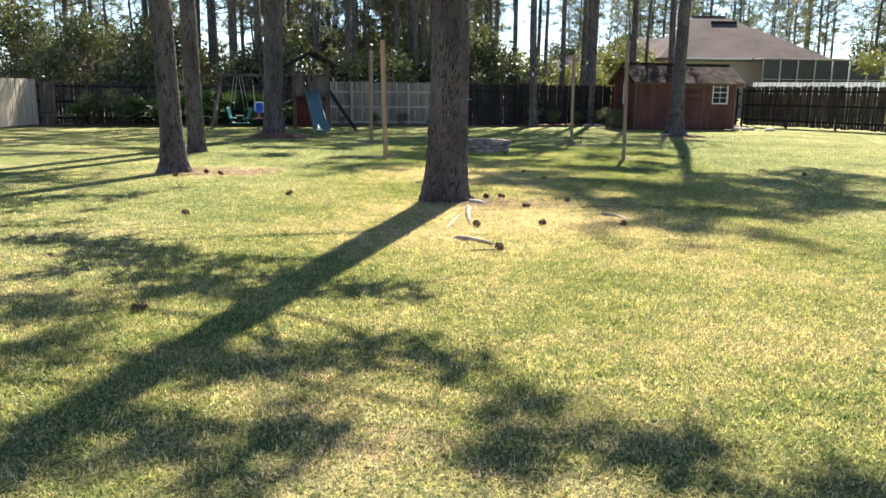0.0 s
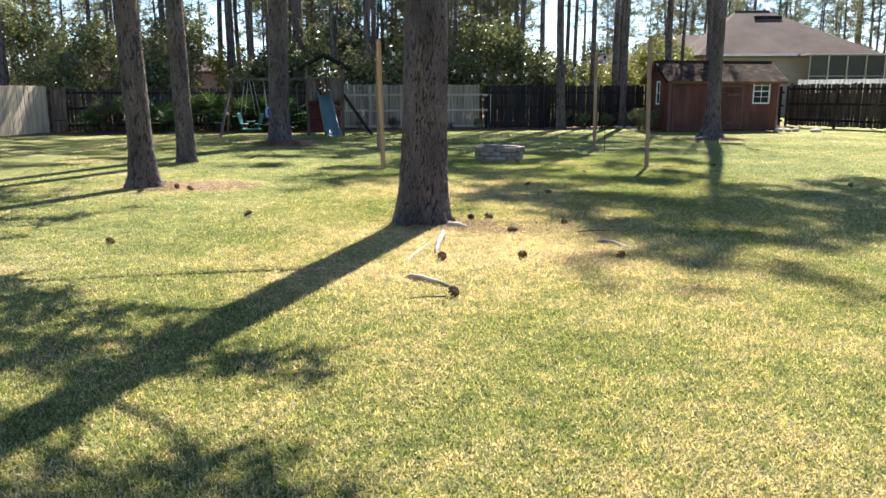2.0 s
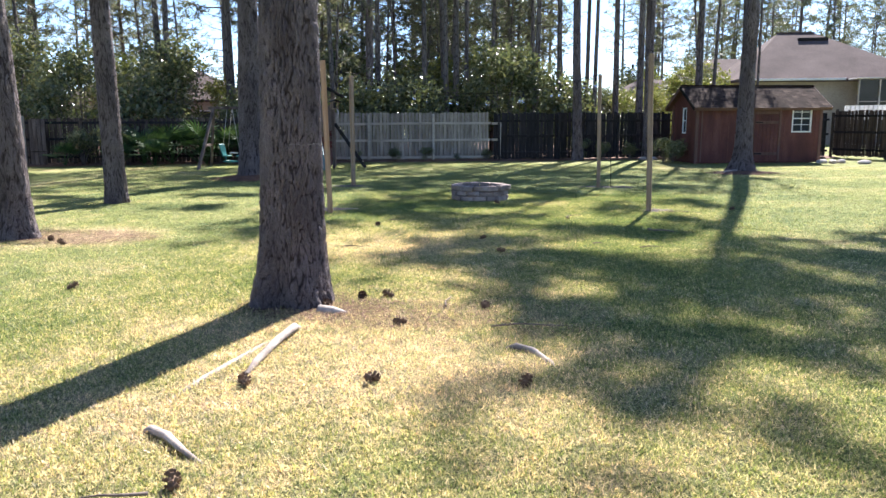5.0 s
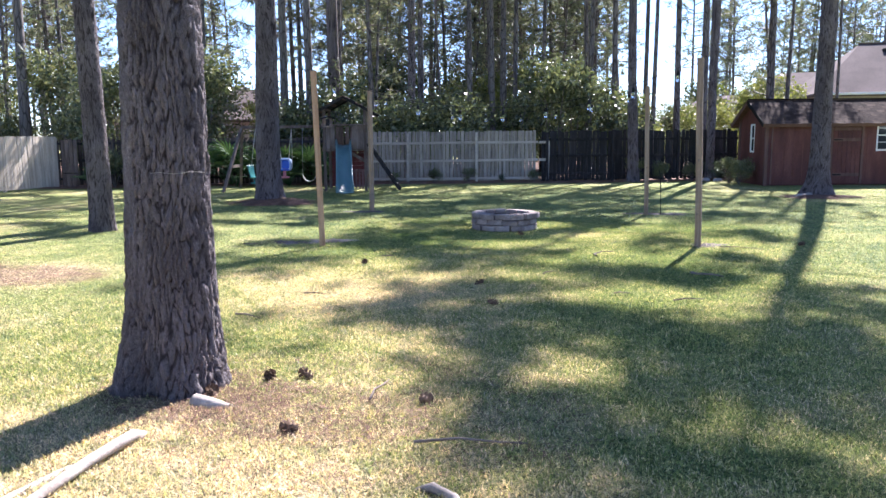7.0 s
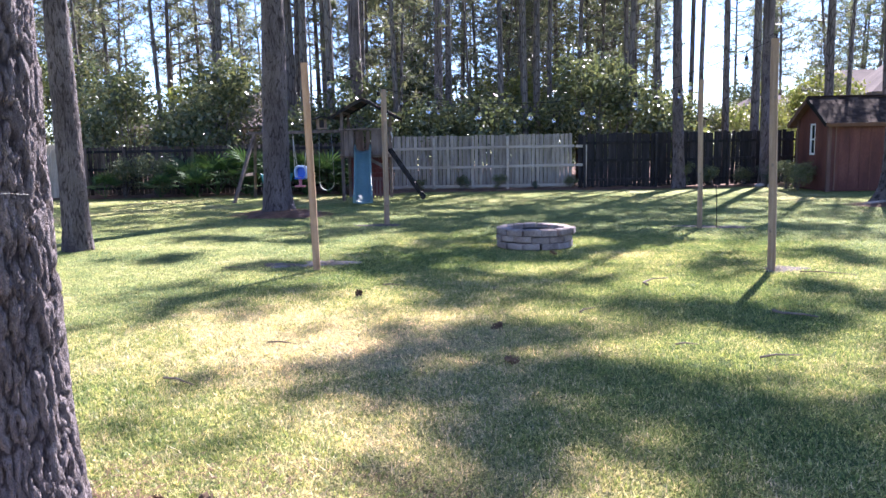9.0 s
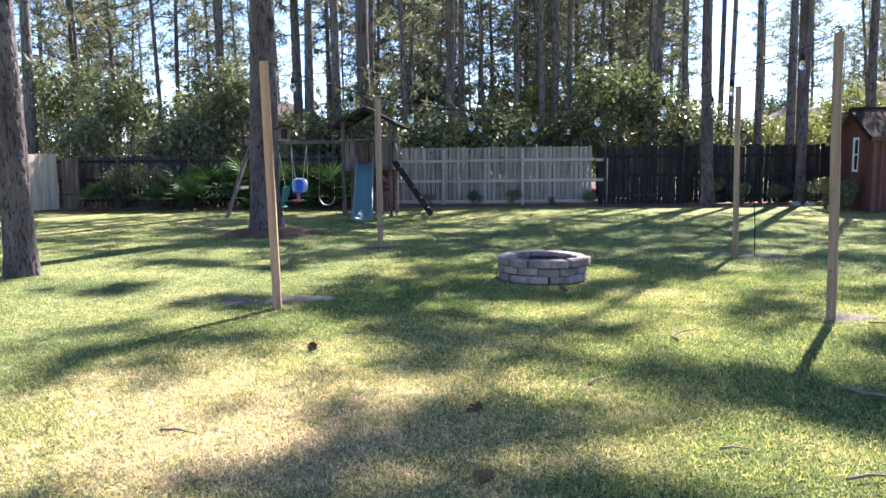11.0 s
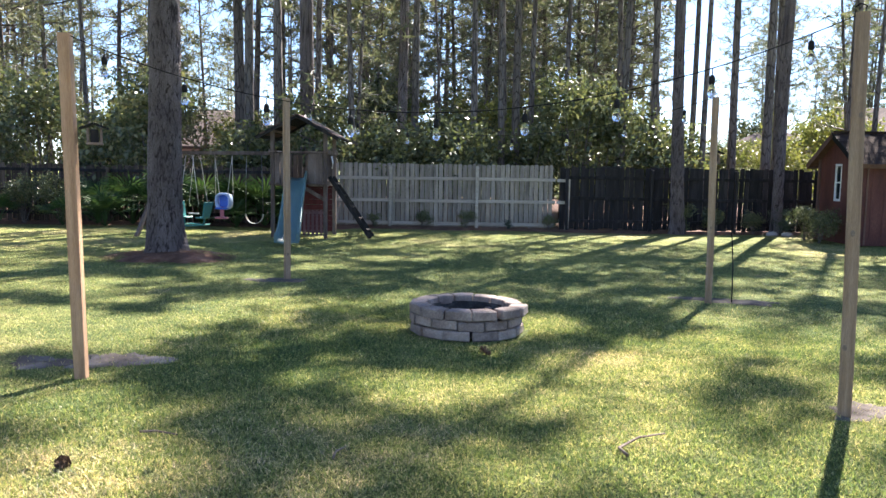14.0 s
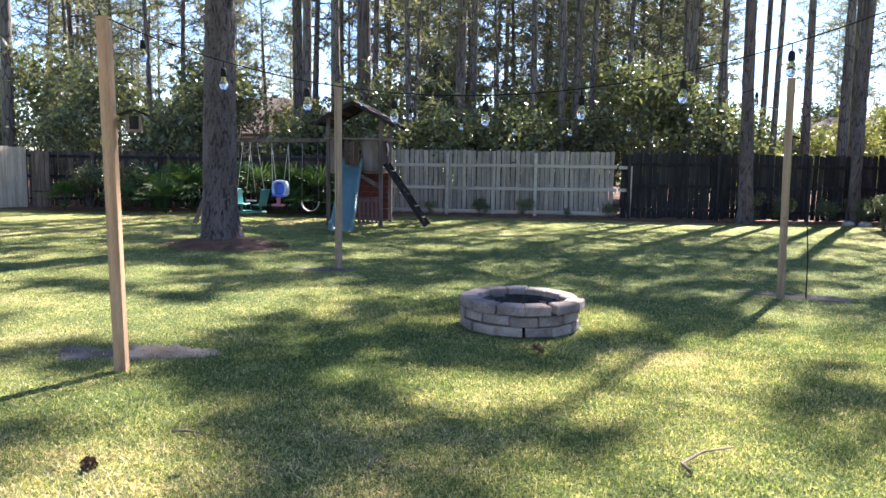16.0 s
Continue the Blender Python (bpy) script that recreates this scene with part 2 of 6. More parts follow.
def make_far_bark():
    m, nt, b = base("far_bark")
    v = coords(nt, (1, 1, 0.22))
    vo = nd(nt, "ShaderNodeTexVoronoi", {"Vector": v, "Scale": 9.0})
    vo.feature = "DISTANCE_TO_EDGE"
    big = noise_of(nt, v, 2.0, 5)
    pl = ramp(nt, big, [(0.3, (0.085, 0.072, 0.066)), (0.7, (0.19, 0.165, 0.152))])
    c = mix(nt, "MIX", nd(nt, "ShaderNodeMapRange", {0: vo.outputs[0], 1: 0.0, 2: 0.12}).outputs[0], (0.03, 0.024, 0.021), pl)
    nt.links.new(c, b.inputs["Base Color"])
    b.inputs["Roughness"].default_value = 0.9
    bp = nd(nt, "ShaderNodeBump", {"Strength": 0.8, "Distance": 0.02, "Height": vo.outputs[0]})
    nt.links.new(bp.outputs[0], b.inputs["Normal"])
    return m


def make_glass(name, tint, rough=0.02):
    m, nt, b = base(name)
    b.inputs["Base Color"].default_value = (*tint, 1)
    b.inputs["Roughness"].default_value = rough
    b.inputs["Transmission Weight"].default_value = 1.0
    b.inputs["IOR"].default_value = 1.45
    return m


M_TURF, M_BLADE, M_BARK, M_FARBARK = make_ground(), make_blades(), make_bark(), make_far_bark()
M_SAND = surf("sandy_soil", [(0.09, 0.068, 0.054), (0.15, 0.12, 0.097), (0.25, 0.21, 0.18)], 3, 60, rough=0.95, bump=0.5)
M_STRAW = surf("pine_straw", [(0.12, 0.06, 0.04), (0.20, 0.108, 0.072), (0.28, 0.17, 0.115)], 5, 70, (1, 1, 1), 0.9, 0.9, 0.03)
M_NEEDLE = leaf("pine_needles", [(0.057, 0.073, 0.051), (0.103, 0.119, 0.081), (0.155, 0.165, 0.109), (0.230, 0.209, 0.144)], 0.42)
M_LEAF = leaf("shrub_leaves", [(0.047, 0.061, 0.035), (0.088, 0.110, 0.056), (0.150, 0.165, 0.083), (0.247, 0.232, 0.125)], 0.36, 0.27, 0.65)
M_LEAFY = leaf("yellow_green_leaves", [(0.08, 0.105, 0.032), (0.15, 0.165, 0.05), (0.25, 0.235, 0.08)], 0.45)
M_LEAFP = leaf("pale_shrub_leaves", [(0.035, 0.05, 0.028), (0.06, 0.08, 0.045), (0.10, 0.12, 0.07)], 0.12)
M_PALM = leaf("palmetto_leaves", [(0.026, 0.058, 0.022), (0.05, 0.095, 0.032), (0.085, 0.12, 0.045)], 0.22, 0.6, 0.2)
M_FENCE_L = surf("weathered_grey_pine", [(0.17, 0.145, 0.12), (0.28, 0.245, 0.20), (0.38, 0.335, 0.275)], 1.5, 25, (6, 6, 0.7), 0.85, 0.35, vary=0.16)
M_FENCE_R = surf("pale_grey_rail", [(0.33, 0.29, 0.235), (0.42, 0.375, 0.31), (0.48, 0.43, 0.36)], 1.5, 25, (0.7, 6, 6), 0.85, 0.3, vary=0.1)
M_FENCE_D = surf("dark_stained_wood", [(0.011, 0.010, 0.010), (0.02, 0.018, 0.018), (0.042, 0.037, 0.036)], 1.5, 25, (6, 6, 0.7), 0.85, 0.4, vary=0.3)
M_FENCE_B = surf("brown_weathered_wood", [(0.03, 0.021, 0.017), (0.062, 0.045, 0.035), (0.13, 0.10, 0.078)], 1.5, 25, (6, 6, 0.7), 0.85, 0.4, vary=0.3)
M_FENCE_W = surf("pale_bleached_wood", [(0.40, 0.33, 0.26), (0.52, 0.44, 0.35), (0.62, 0.54, 0.44)], 1.5, 25, (6, 6, 0.7), 0.85, 0.3, vary=0.1)
M_POST = surf("treated_pine_post", [(0.30, 0.175, 0.098), (0.41, 0.25, 0.145), (0.49, 0.32, 0.195)], 1.6, 22, (14, 14, 0.8), 0.75, 0.35, 0.006, vary=0.1)
M_POSTG = surf("greyed_pine_post", [(0.22, 0.148, 0.095), (0.30, 0.21, 0.14), (0.37, 0.272, 0.19)], 1.6, 22, (14, 14, 0.8), 0.8, 0.35, 0.006, vary=0.1)
M_RED = surf("faded_red_siding", [(0.07, 0.026, 0.021), (0.105, 0.038, 0.03), (0.15, 0.062, 0.048)], 0.9, 20, (2, 2, 0.6), 0.75, 0.3, vary=0.08)
M_REDD = surf("brown_red_trim", [(0.10, 0.055, 0.042), (0.15, 0.085, 0.065)], 1.2, 22, (4, 4, 0.7), 0.75, 0.3, vary=0.08)
M_SHINGLE = surf("brown_shingles", [(0.02, 0.013, 0.011), (0.042, 0.028, 0.022), (0.10, 0.07, 0.054)], 0.9, 55, rough=0.95, bump=0.6, vary=0.2, spec=0.08)
M_ROOF = surf("grey_brown_roof_shingles", [(0.085, 0.066, 0.061), (0.11, 0.086, 0.079), (0.135, 0.106, 0.097)], 0.5, 18, rough=0.95, bump=0.4, vary=0.08, spec=0.08)
M_WALLT = surf("tan_house_wall", [(0.40, 0.34, 0.28), (0.48, 0.42, 0.35)], 0.8, 25, vary=0.05)
M_WHITE = surf("white_paint", [(0.70, 0.70, 0.67), (0.80, 0.80, 0.78)], 2, 30, rough=0.5, bump=0.1, vary=0.04)
M_METAL = surf("galvanised_sheet", [(0.55, 0.56, 0.57), (0.70, 0.70, 0.70)], 2, 30, rough=0.4, bump=0.1, metal=0.7, vary=0.05)
M_SCREEN = surf("dark_porch_screen", [(0.045, 0.045, 0.045), (0.075, 0.072, 0.068)], 0.6, 60, rough=0.6, bump=0.1, vary=0.1)
# near-black colour in place of the shade inside the shed
M_DARK = surf("unlit_room_black", [(0.012, 0.012, 0.012), (0.02, 0.02, 0.02)], 1, 20, vary=0.0)
M_BLOCK = surf("tumbled_concrete_block", [(0.19, 0.142, 0.12), (0.29, 0.226, 0.192), (0.385, 0.315, 0.27)], 4, 45, rough=0.92, bump=0.6, depth=0.012, vary=0.16)
M_ASH = surf("charcoal_and_ash", [(0.02, 0.019, 0.018), (0.06, 0.055, 0.05), (0.16, 0.15, 0.14)], 6, 60, rough=0.95, bump=0.8)
M_TIMBER = surf("weathered_play_timber", [(0.085, 0.06, 0.048), (0.15, 0.112, 0.092), (0.22, 0.175, 0.15)], 1.5, 24, (5, 5, 0.8), 0.85, 0.35, vary=0.2)
M_REDW = surf("dark_red_boards", [(0.075, 0.017, 0.016), (0.11, 0.027, 0.024)], 2, 20, (5, 5, 0.8), 0.75, 0.3, vary=0.15)
M_PURP = surf("faded_maroon_pickets", [(0.12, 0.06, 0.058), (0.17, 0.092, 0.088)], 2, 20, (5, 5, 0.8), 0.8, 0.3, vary=0.12)
M_TEAL = surf("teal_moulded_plastic", [(0.085, 0.165, 0.165), (0.125, 0.215, 0.21)], 1.5, 40, rough=0.45, bump=0.05, vary=0.03, spec=0.45)
M_TEALD = surf("green_teal_plastic", [(0.05, 0.20, 0.19), (0.07, 0.26, 0.25)], 2, 40, rough=0.45, bump=0.05, vary=0.03)
M_BLUE = surf("blue_plastic", [(0.04, 0.12, 0.55), (0.06, 0.17, 0.65)], 2, 40, rough=0.4, bump=0.03, vary=0.02)
M_PALEB = surf("pale_blue_plastic", [(0.42, 0.52, 0.72), (0.50, 0.60, 0.80)], 2, 40, rough=0.4, bump=0.03, vary=0.02)
M_PINK = surf("pink_plastic", [(0.50, 0.16, 0.20), (0.58, 0.22, 0.25)], 2, 40, rough=0.45, bump=0.03, vary=0.02)
M_CREAM = surf("cream_plastic", [(0.62, 0.58, 0.50), (0.70, 0.66, 0.58)], 2, 40, rough=0.45, bump=0.03, vary=0.02)
M_ROPE = surf("pale_rope", [(0.50, 0.46, 0.38), (0.60, 0.56, 0.48)], 8, 90, rough=0.9, bump=0.3, vary=0.05)
M_CHAIN = surf("dull_chain", [(0.22, 0.22, 0.21), (0.32, 0.32, 0.31)], 8, 90, rough=0.5, bump=0.2, metal=0.6, vary=0.05)
M_BLACK = surf("black_plastic", [(0.012, 0.012, 0.012), (0.022, 0.021, 0.02)], 3, 50, rough=0.8, bump=0.1, vary=0.05, spec=0.15)
M_CONE = surf("pine_cone_scales", [(0.07, 0.04, 0.025), (0.14, 0.085, 0.05), (0.20, 0.13, 0.08)], 20, 90, rough=0.85, bump=0.3, vary=0.25)
M_ROOT = surf("bare_root_wood", [(0.20, 0.16, 0.13), (0.34, 0.285, 0.24), (0.46, 0.40, 0.34)], 4, 60, (1, 1, 1), 0.85, 0.4, vary=0.1)
M_STICK = surf("dead_stick", [(0.14, 0.10, 0.08), (0.24, 0.19, 0.15)], 6, 60, rough=0.9, bump=0.4, vary=0.2)
M_STONE = surf("pale_border_stone", [(0.40, 0.35, 0.31), (0.55, 0.50, 0.46)], 3, 40, rough=0.9, bump=0.4, vary=0.2)
M_BULB = make_glass("bulb_glass", (0.95, 0.97, 1.0))
M_PANE, _nt, _b = base("window_pane")
_b.inputs["Base Color"].default_value = (0.025, 0.03, 0.035, 1)
_b.inputs["Roughness"].default_value = 0.05
_b.inputs["Specular IOR Level"].default_value = 0.8


# ---- plan: the yard is turned 17 degrees; U runs along the back fence, V away from the house ----
TURN = 17.0
U = Vector((math.cos(radians(TURN)), math.sin(radians(TURN)), 0))
V = Vector((-U.y, U.x, 0))
FENCE_AT = Vector((-1.25, 35.6, 0))


def along(s, k=0.0, z=0.0):
    """A place s metres along the back fence and k beyond it."""
    return FENCE_AT + U * s + V * k + Vector((0, 0, z))


# ---- ground ----
def height(x, y):
    """The lawn is nearly flat, with gentle swells."""
    return 0.025 * np.sin(x * 0.55 + 1.3) * np.cos(y * 0.42) * np.clip((np.hypot(x - 1, y - 12) - 1) / 6, 0, 1)


def build_ground():
    def axis(lo, hi, a, b, step):
        inner = np.arange(a, b + step / 2, step)
        left = a - np.geomspace(1, a - lo, 14)[::-1]
        right = b + np.geomspace(1, hi - b, 14)
        return np.concatenate([left, inner, right])
    xs, ys = axis(-1500, 1500, -24, 24, 0.4), axis(-1500, 1500, -6, 48, 0.4)
    gx, gy = np.meshgrid(xs, ys)
    gz = height(gx, gy)
    verts = np.stack([gx, gy, gz], -1).reshape(-1, 3)
    nx, ny = len(xs), len(ys)
    i, j = np.meshgrid(np.arange(nx - 1), np.arange(ny - 1))
    a = (j * nx + i).ravel()
    faces = np.stack([a, a + 1, a + nx + 1, a + nx], -1).ravel()
    ob = new("ground", raw_mesh("ground", verts, faces, 4, M_TURF, True))
    tagged(ob, "mown lawn, green with straw-dry patches", "lawn", kind="structure")


build_ground()

# bare patches: place, half length, half width, turn
PATCHES = [(-2.5, 18.1, 0.4, 0.22, 20), (-1.95, 18.4, 0.42, 0.36, 15), (-3.2, 23.15, 0.55, 0.22, 15), (3.2, 23.98, 0.68, 0.3, -5), (3.95, 19.15, 0.32, 0.26, 20)]
BEDS = [(-6.5, 24.9, 1.15, 0.95, 0), (7.3, 29.6, 1.0, 0.7, 0)]


def low_mound(name, x, y, a, b, turn, rise, material, label, category, seed):
    """A low uneven spread with a ragged edge that sinks into the turf."""
    rng = random.Random(seed)
    bm = bmesh.new()
    ph = [rng.uniform(0, 6.28) for _ in range(4)]
    rings = []
    m = pose(x, y, 0, 0, 0, turn)
    for i in range(7):
        f = i / 6
        ring = []
        for k in range(40):
            t = 6.28318 * k / 40
            w = 0.9 + 0.2 * math.sin(2 * t + ph[3]) + 0.16 * math.sin(3 * t + ph[0]) + 0.14 * math.sin(5 * t + ph[1]) + 0.09 * math.sin(11 * t + ph[2])
            p = m @ Vector((a * f * w * math.cos(t), b * f * w * math.sin(t), 0))
            z = float(height(np.float64(p.x), np.float64(p.y))) + rise * (1 - f ** 2) + 0.006 * rng.uniform(-1, 1) * (f < 0.95) + 0.006 - 0.03 * (f > 0.95)
            ring.append(bm.verts.new((p.x, p.y, z)))
        rings.append(ring)
    for r0, r1 in zip(rings, rings[1:]):
        for k in range(40):
            bm.faces.new((r0[k], r1[k], r1[(k + 1) % 40], r0[(k + 1) % 40])).smooth = True
    bmesh.ops.remove_doubles(bm, verts=bm.verts, dist=0.0005)
    ob = part(name, bm, material, None)
    tagged(ob, label, category, kind="structure")
    return ob


for n, (x, y, a, b, t) in enumerate(PATCHES):
    low_mound("bare_soil_patch", x, y, a, b, t, 0.005, M_SAND, "bare grey sandy soil patch in the lawn beside a post", "soil", n + 3)
low_mound("pine_straw_bed", *BEDS[0], 0.13, M_STRAW, "mound of reddish-brown pine straw round a pine trunk", "mulch", 21)
low_mound("pine_straw_bed", *BEDS[1], 0.05, M_STRAW, "thin brown pine straw round a pine trunk by the shed", "mulch", 22)


def straw_strip():
    """Pine straw along the foot of the back fence, with a wavering edge on the lawn."""
    bm = bmesh.new()
    rows = []
    for i in range(160):
        s = -18 + i * 0.205
        w = 0.75 + 0.3 * noise.noise(Vector((s * 0.5, 3, 0))) + 0.15 * noise.noise(Vector((s * 1.9, 7, 0)))
        if s < -6:
            w += 0.5
        row = []
        for f in (0.0, 0.33, 0.66, 0.9, 1.0):
            p = along(s, 0.6 - f * (w + 0.6))
            z = 0.02 + 0.035 * (1 - f) + 0.012 * noise.noise(p * 3.1) - (0.06 if f == 1.0 else 0)
            row.append(bm.verts.new((p.x, p.y, z + float(height(np.float64(p.x), np.float64(p.y))))))
        rows.append(row)
    for a, b in zip(rows, rows[1:]):
        for k in range(4):
            bm.faces.new((a[k], a[k + 1], b[k + 1], b[k])).smooth = True
    tagged(part("pine_straw_border", bm, M_STRAW, None), "strip of brown pine straw along the foot of the fence", "mulch", kind="structure")


straw_strip()


def woods_floor():
    """Needle litter under the pines, from the foot of the fence far back into the woods."""
    bm = bmesh.new()
    rows = []
    for i in range(60):
        s = -46 + i * 1.0
        rows.append([bm.verts.new(along(s, k, 0.05 + 0.02 * noise.noise(Vector((s, k, 0))))) for k in (0.58, 1.5, 3, 5, 8, 12, 17, 23, 30)])
    for a, b in zip(rows, rows[1:]):
        for k in range(8):
            bm.faces.new((a[k], b[k], b[k + 1], a[k + 1])).smooth = True
    tagged(part("woodland_floor", bm, M_STRAW, None), "brown needle litter on the floor of the pine woods", "ground", kind="structure")


woods_floor()


def grass_sheet(count=1050000):
    """Short mown blades, one leaning triangle each, thinner on bare soil."""
    rng = np.random.default_rng(5)
    y = 2.2 + 31.0 * rng.random(count) ** 1.35
    x = (rng.random(count) - 0.5) * (6.5 + 0.62 * y) * 1.15 + 1.3 - 0.05 * y
    strip = rng.random(count) < 0.58
    y = np.where(strip, 2.9 + 18.5 * rng.random(count) + np.abs(rng.normal(0, 0.9, count)), y)
    x = np.where(strip, -1.9 + 6.6 * rng.random(count) + rng.normal(0, 0.7, count) + np.where(y < 6, -0.6, 0.0), x)
    keep = np.ones(count, bool)
    for (px, py, a, b, t) in PATCHES + BEDS:
        c, s = math.cos(radians(t)), math.sin(radians(t))
        dx, dy = x - px, y - py
        d = np.hypot((dx * c + dy * s) / a, (-dx * s + dy * c) / b)
        keep &= rng.random(count) < np.clip((d - 0.35) * 1.1, 0.22, 1.0)
    keep &= np.hypot(x - 0.45, y - 20.85) > 0.66
    keep &= (np.hypot(x - 0.5, (y - 11.1) * 1.5) > 0.7) | (rng.random(count) < 0.72)
    fy = FENCE_AT.y + (x - FENCE_AT.x) * math.tan(radians(TURN)) - 1.0
    keep &= y < fy
    x, y = x[keep], y[keep]
    n = len(x)
    h = 0.018 + 0.028 * rng.random(n) ** 1.8
    w = 0.0032 + 0.0036 * rng.random(n)
    ang = rng.random(n) * 6.2832
    lean = rng.random(n) * 1.1
    la = rng.random(n) * 6.2832
    z = height(x, y) - 0.003
    cx, cy = np.cos(ang) * w, np.sin(ang) * w
    tx, ty = x + np.cos(la) * np.sin(lean) * h * 1.3, y + np.sin(la) * np.sin(lean) * h * 1.3
    v = np.empty((n, 3, 3))
    v[:, 0] = np.stack([x - cx, y - cy, z], -1)
    v[:, 1] = np.stack([x + cx, y + cy, z], -1)
    v[:, 2] = np.stack([tx, ty, z + np.cos(lean * 0.8) * h], -1)
    ob = new("grass", raw_mesh("grass", v.reshape(-1, 3), np.arange(3 * n), 3, M_BLADE))
    tagged(ob, "short mown grass blades, green and straw-coloured", "grass", kind="stuff")


grass_sheet()


def straw_litter(count=26000):
    """Loose fallen pine needles on the straw beds and round the large pine."""
    rng = np.random.default_rng(17)
    parts = []
    for (px, py, a, b, n, rise) in ((-6.5, 24.9, 1.25, 1.05, 6000, 0.13), (7.3, 29.6, 1.1, 0.8, 2500, 0.05), (0.35, 11.15, 0.7, 0.5, 900, 0.0), (1.15, 11.0, 0.9, 0.5, 1000, 0.0), (1.3, 11.2, 1.7, 1.1, 1200, 0.0), (-4.6, 14.6, 1.3, 0.7, 2500, 0.0)):
        r = np.sqrt(rng.random(n))
        t = rng.random(n) * 6.2832
        x, y = px + a * r * np.cos(t), py + b * r * np.sin(t)
        parts.append(np.stack([x, y, height(x, y) + rise * np.clip(1 - (r * 1.08) ** 2, 0, 1) + 0.018], -1))
    n = 8000
    s = rng.random(n) * 31 - 17.5
    k = -0.05 - 0.95 * rng.random(n)
    x, y = FENCE_AT.x + U.x * s + V.x * k, FENCE_AT.y + U.y * s + V.y * k
    parts.append(np.stack([x, y, height(x, y) + 0.04 + 0.02 * (1 + k)], -1))
    c = np.concatenate(parts)
    n = len(c)
    a = rng.random(n) * 6.2832
    ln = 0.05 + 0.07 * rng.random(n)
    d = np.stack([np.cos(a) * ln, np.sin(a) * ln, (rng.random(n) - 0.4) * 0.03], -1)
    s = np.stack([-np.sin(a), np.cos(a), np.zeros(n)], -1) * 0.0028
    v = np.empty((n, 3, 3))
    v[:, 0], v[:, 1], v[:, 2] = c - d - s, c - d + s, c + d
    ob = new("pine_litter", raw_mesh("pine_litter", v.reshape(-1, 3), np.arange(3 * n), 3, M_STRAW))
    tagged(ob, "loose fallen brown pine needles on the ground", "litter", kind="stuff")


straw_litter()


# ---- fences ----
def board_mesh(name, material, w, h, seed):
    """A fence board with a split, uneven top."""
    rng = random.Random(seed)
    bm = bmesh.new()
    c = rng.uniform(0.012, 0.03)
    top = h + rng.uniform(-0.025, 0.02)
    pts = [(-w / 2, 0), (w / 2, 0), (w / 2, top - c), (w / 2 - c * 0.8, top + rng.uniform(-0.01, 0.008)), (-w / 2 + c, top), (-w / 2, top - c * 1.2)]
    front = [bm.verts.new((x, -0.009, z)) for x, z in pts]
    back = [bm.verts.new((x, 0.009, z)) for x, z in pts]
    bm.faces.new(front)
    bm.faces.new(back[::-1])
    for k in range(6):
        bm.faces.new((front[k], back[k], back[(k + 1) % 6], front[(k + 1) % 6]))
    bmesh.ops.recalc_face_normals(bm, faces=bm.faces)
    return mesh_of(name, bm, material)


def fence(start, direction, length, mat_board, mat_rail, mat_post, label, h=1.83, w=0.14, gap=0.012, lift=0.05, rails=(0.28, 0.95, 1.55),
          posts=2.44, inward=-1, seed=1, wild=0.01, first_post=0.0, missing=0.0, post_h=None):
    """A board fence: boards on rails on posts, rails and posts on the side given by inward."""
    rng = random.Random(seed)
    a = math.degrees(math.atan2(direction.y, direction.x))
    root = thing("fence", label, "fence", pose(start.x, start.y, 0, 0, 0, a))
    meshes = [board_mesh("board", mat_board, w - 0.003 * k, h, seed * 10 + k) for k in range(5)]
    x = w / 2
    while x < length - w / 4:
        if rng.random() >= missing:
            m = pose(x + rng.uniform(-0.003, 0.003), rng.uniform(-0.004, 0.004), lift + rng.uniform(-wild, wild) * 2, rng.uniform(-0.4, 0.4), rng.uniform(-1, 1) * wild * 50, rng.uniform(-1.0, 1.0))
            piece("board", rng.choice(meshes), root, m)
        x += w + gap
    for z in rails:
        k = first_post - posts if first_post > 0.3 else first_post
        while k < length - 0.05:
            a0, e = max(k, 0.0), min(k + posts, length)
            bm = bmesh.new()
            box(bm, a0 + 0.006 - (a0 + e) / 2, e - 0.006 - (a0 + e) / 2, -0.019, 0.019, -0.045, 0.045, 0.004)
            r = part("rail", bm, mat_rail, root)
            r.matrix_basis = pose((a0 + e) / 2, inward * 0.034, z + rng.uniform(-0.012, 0.012), 0, rng.uniform(-0.3, 0.3), 0)
            k += posts
    bm = bmesh.new()
    ph = post_h or h - 0.06
    box(bm, -0.045, 0.045, -0.045, 0.045, -0.2, ph + 0.05, 0.006)
    pm = mesh_of("post", bm, mat_post)
    k = first_post
    while k < length + 0.1:
        piece("post", pm, root, pose(k, inward * 0.104, rng.uniform(-0.03, 0.02), rng.uniform(-0.8, 0.8), rng.uniform(-0.8, 0.8), 0))
        k += posts
    return root


GATE_L = -6.65
fence(along(-18.1), U, 18.1 + GATE_L - 0.02, M_FENCE_B, M_FENCE_D, M_FENCE_B, "old dark-brown board fence with gaps behind palmettos", h=1.66, wild=0.018, gap=0.02, seed=2, missing=0.03)
pale_fence = fence(along(GATE_L), U, -GATE_L, M_FENCE_L, M_FENCE_R, M_FENCE_R, "newer light-grey board fence section with three rails", h=1.84, w=0.127, lift=0.06, rails=(0.14, 0.82, 1.46), seed=3, gap=0.013, first_post=1.8, posts=2.55, wild=0.007)
_bm = bmesh.new()
box(_bm, -0.05, 0.05, -0.045, 0.045, -0.2, 1.5, 0.006)
part("post", _bm, M_FENCE_R, pale_fence).matrix_basis = pose(-GATE_L + 0.34, -0.09, 0, 0, 1, 0)
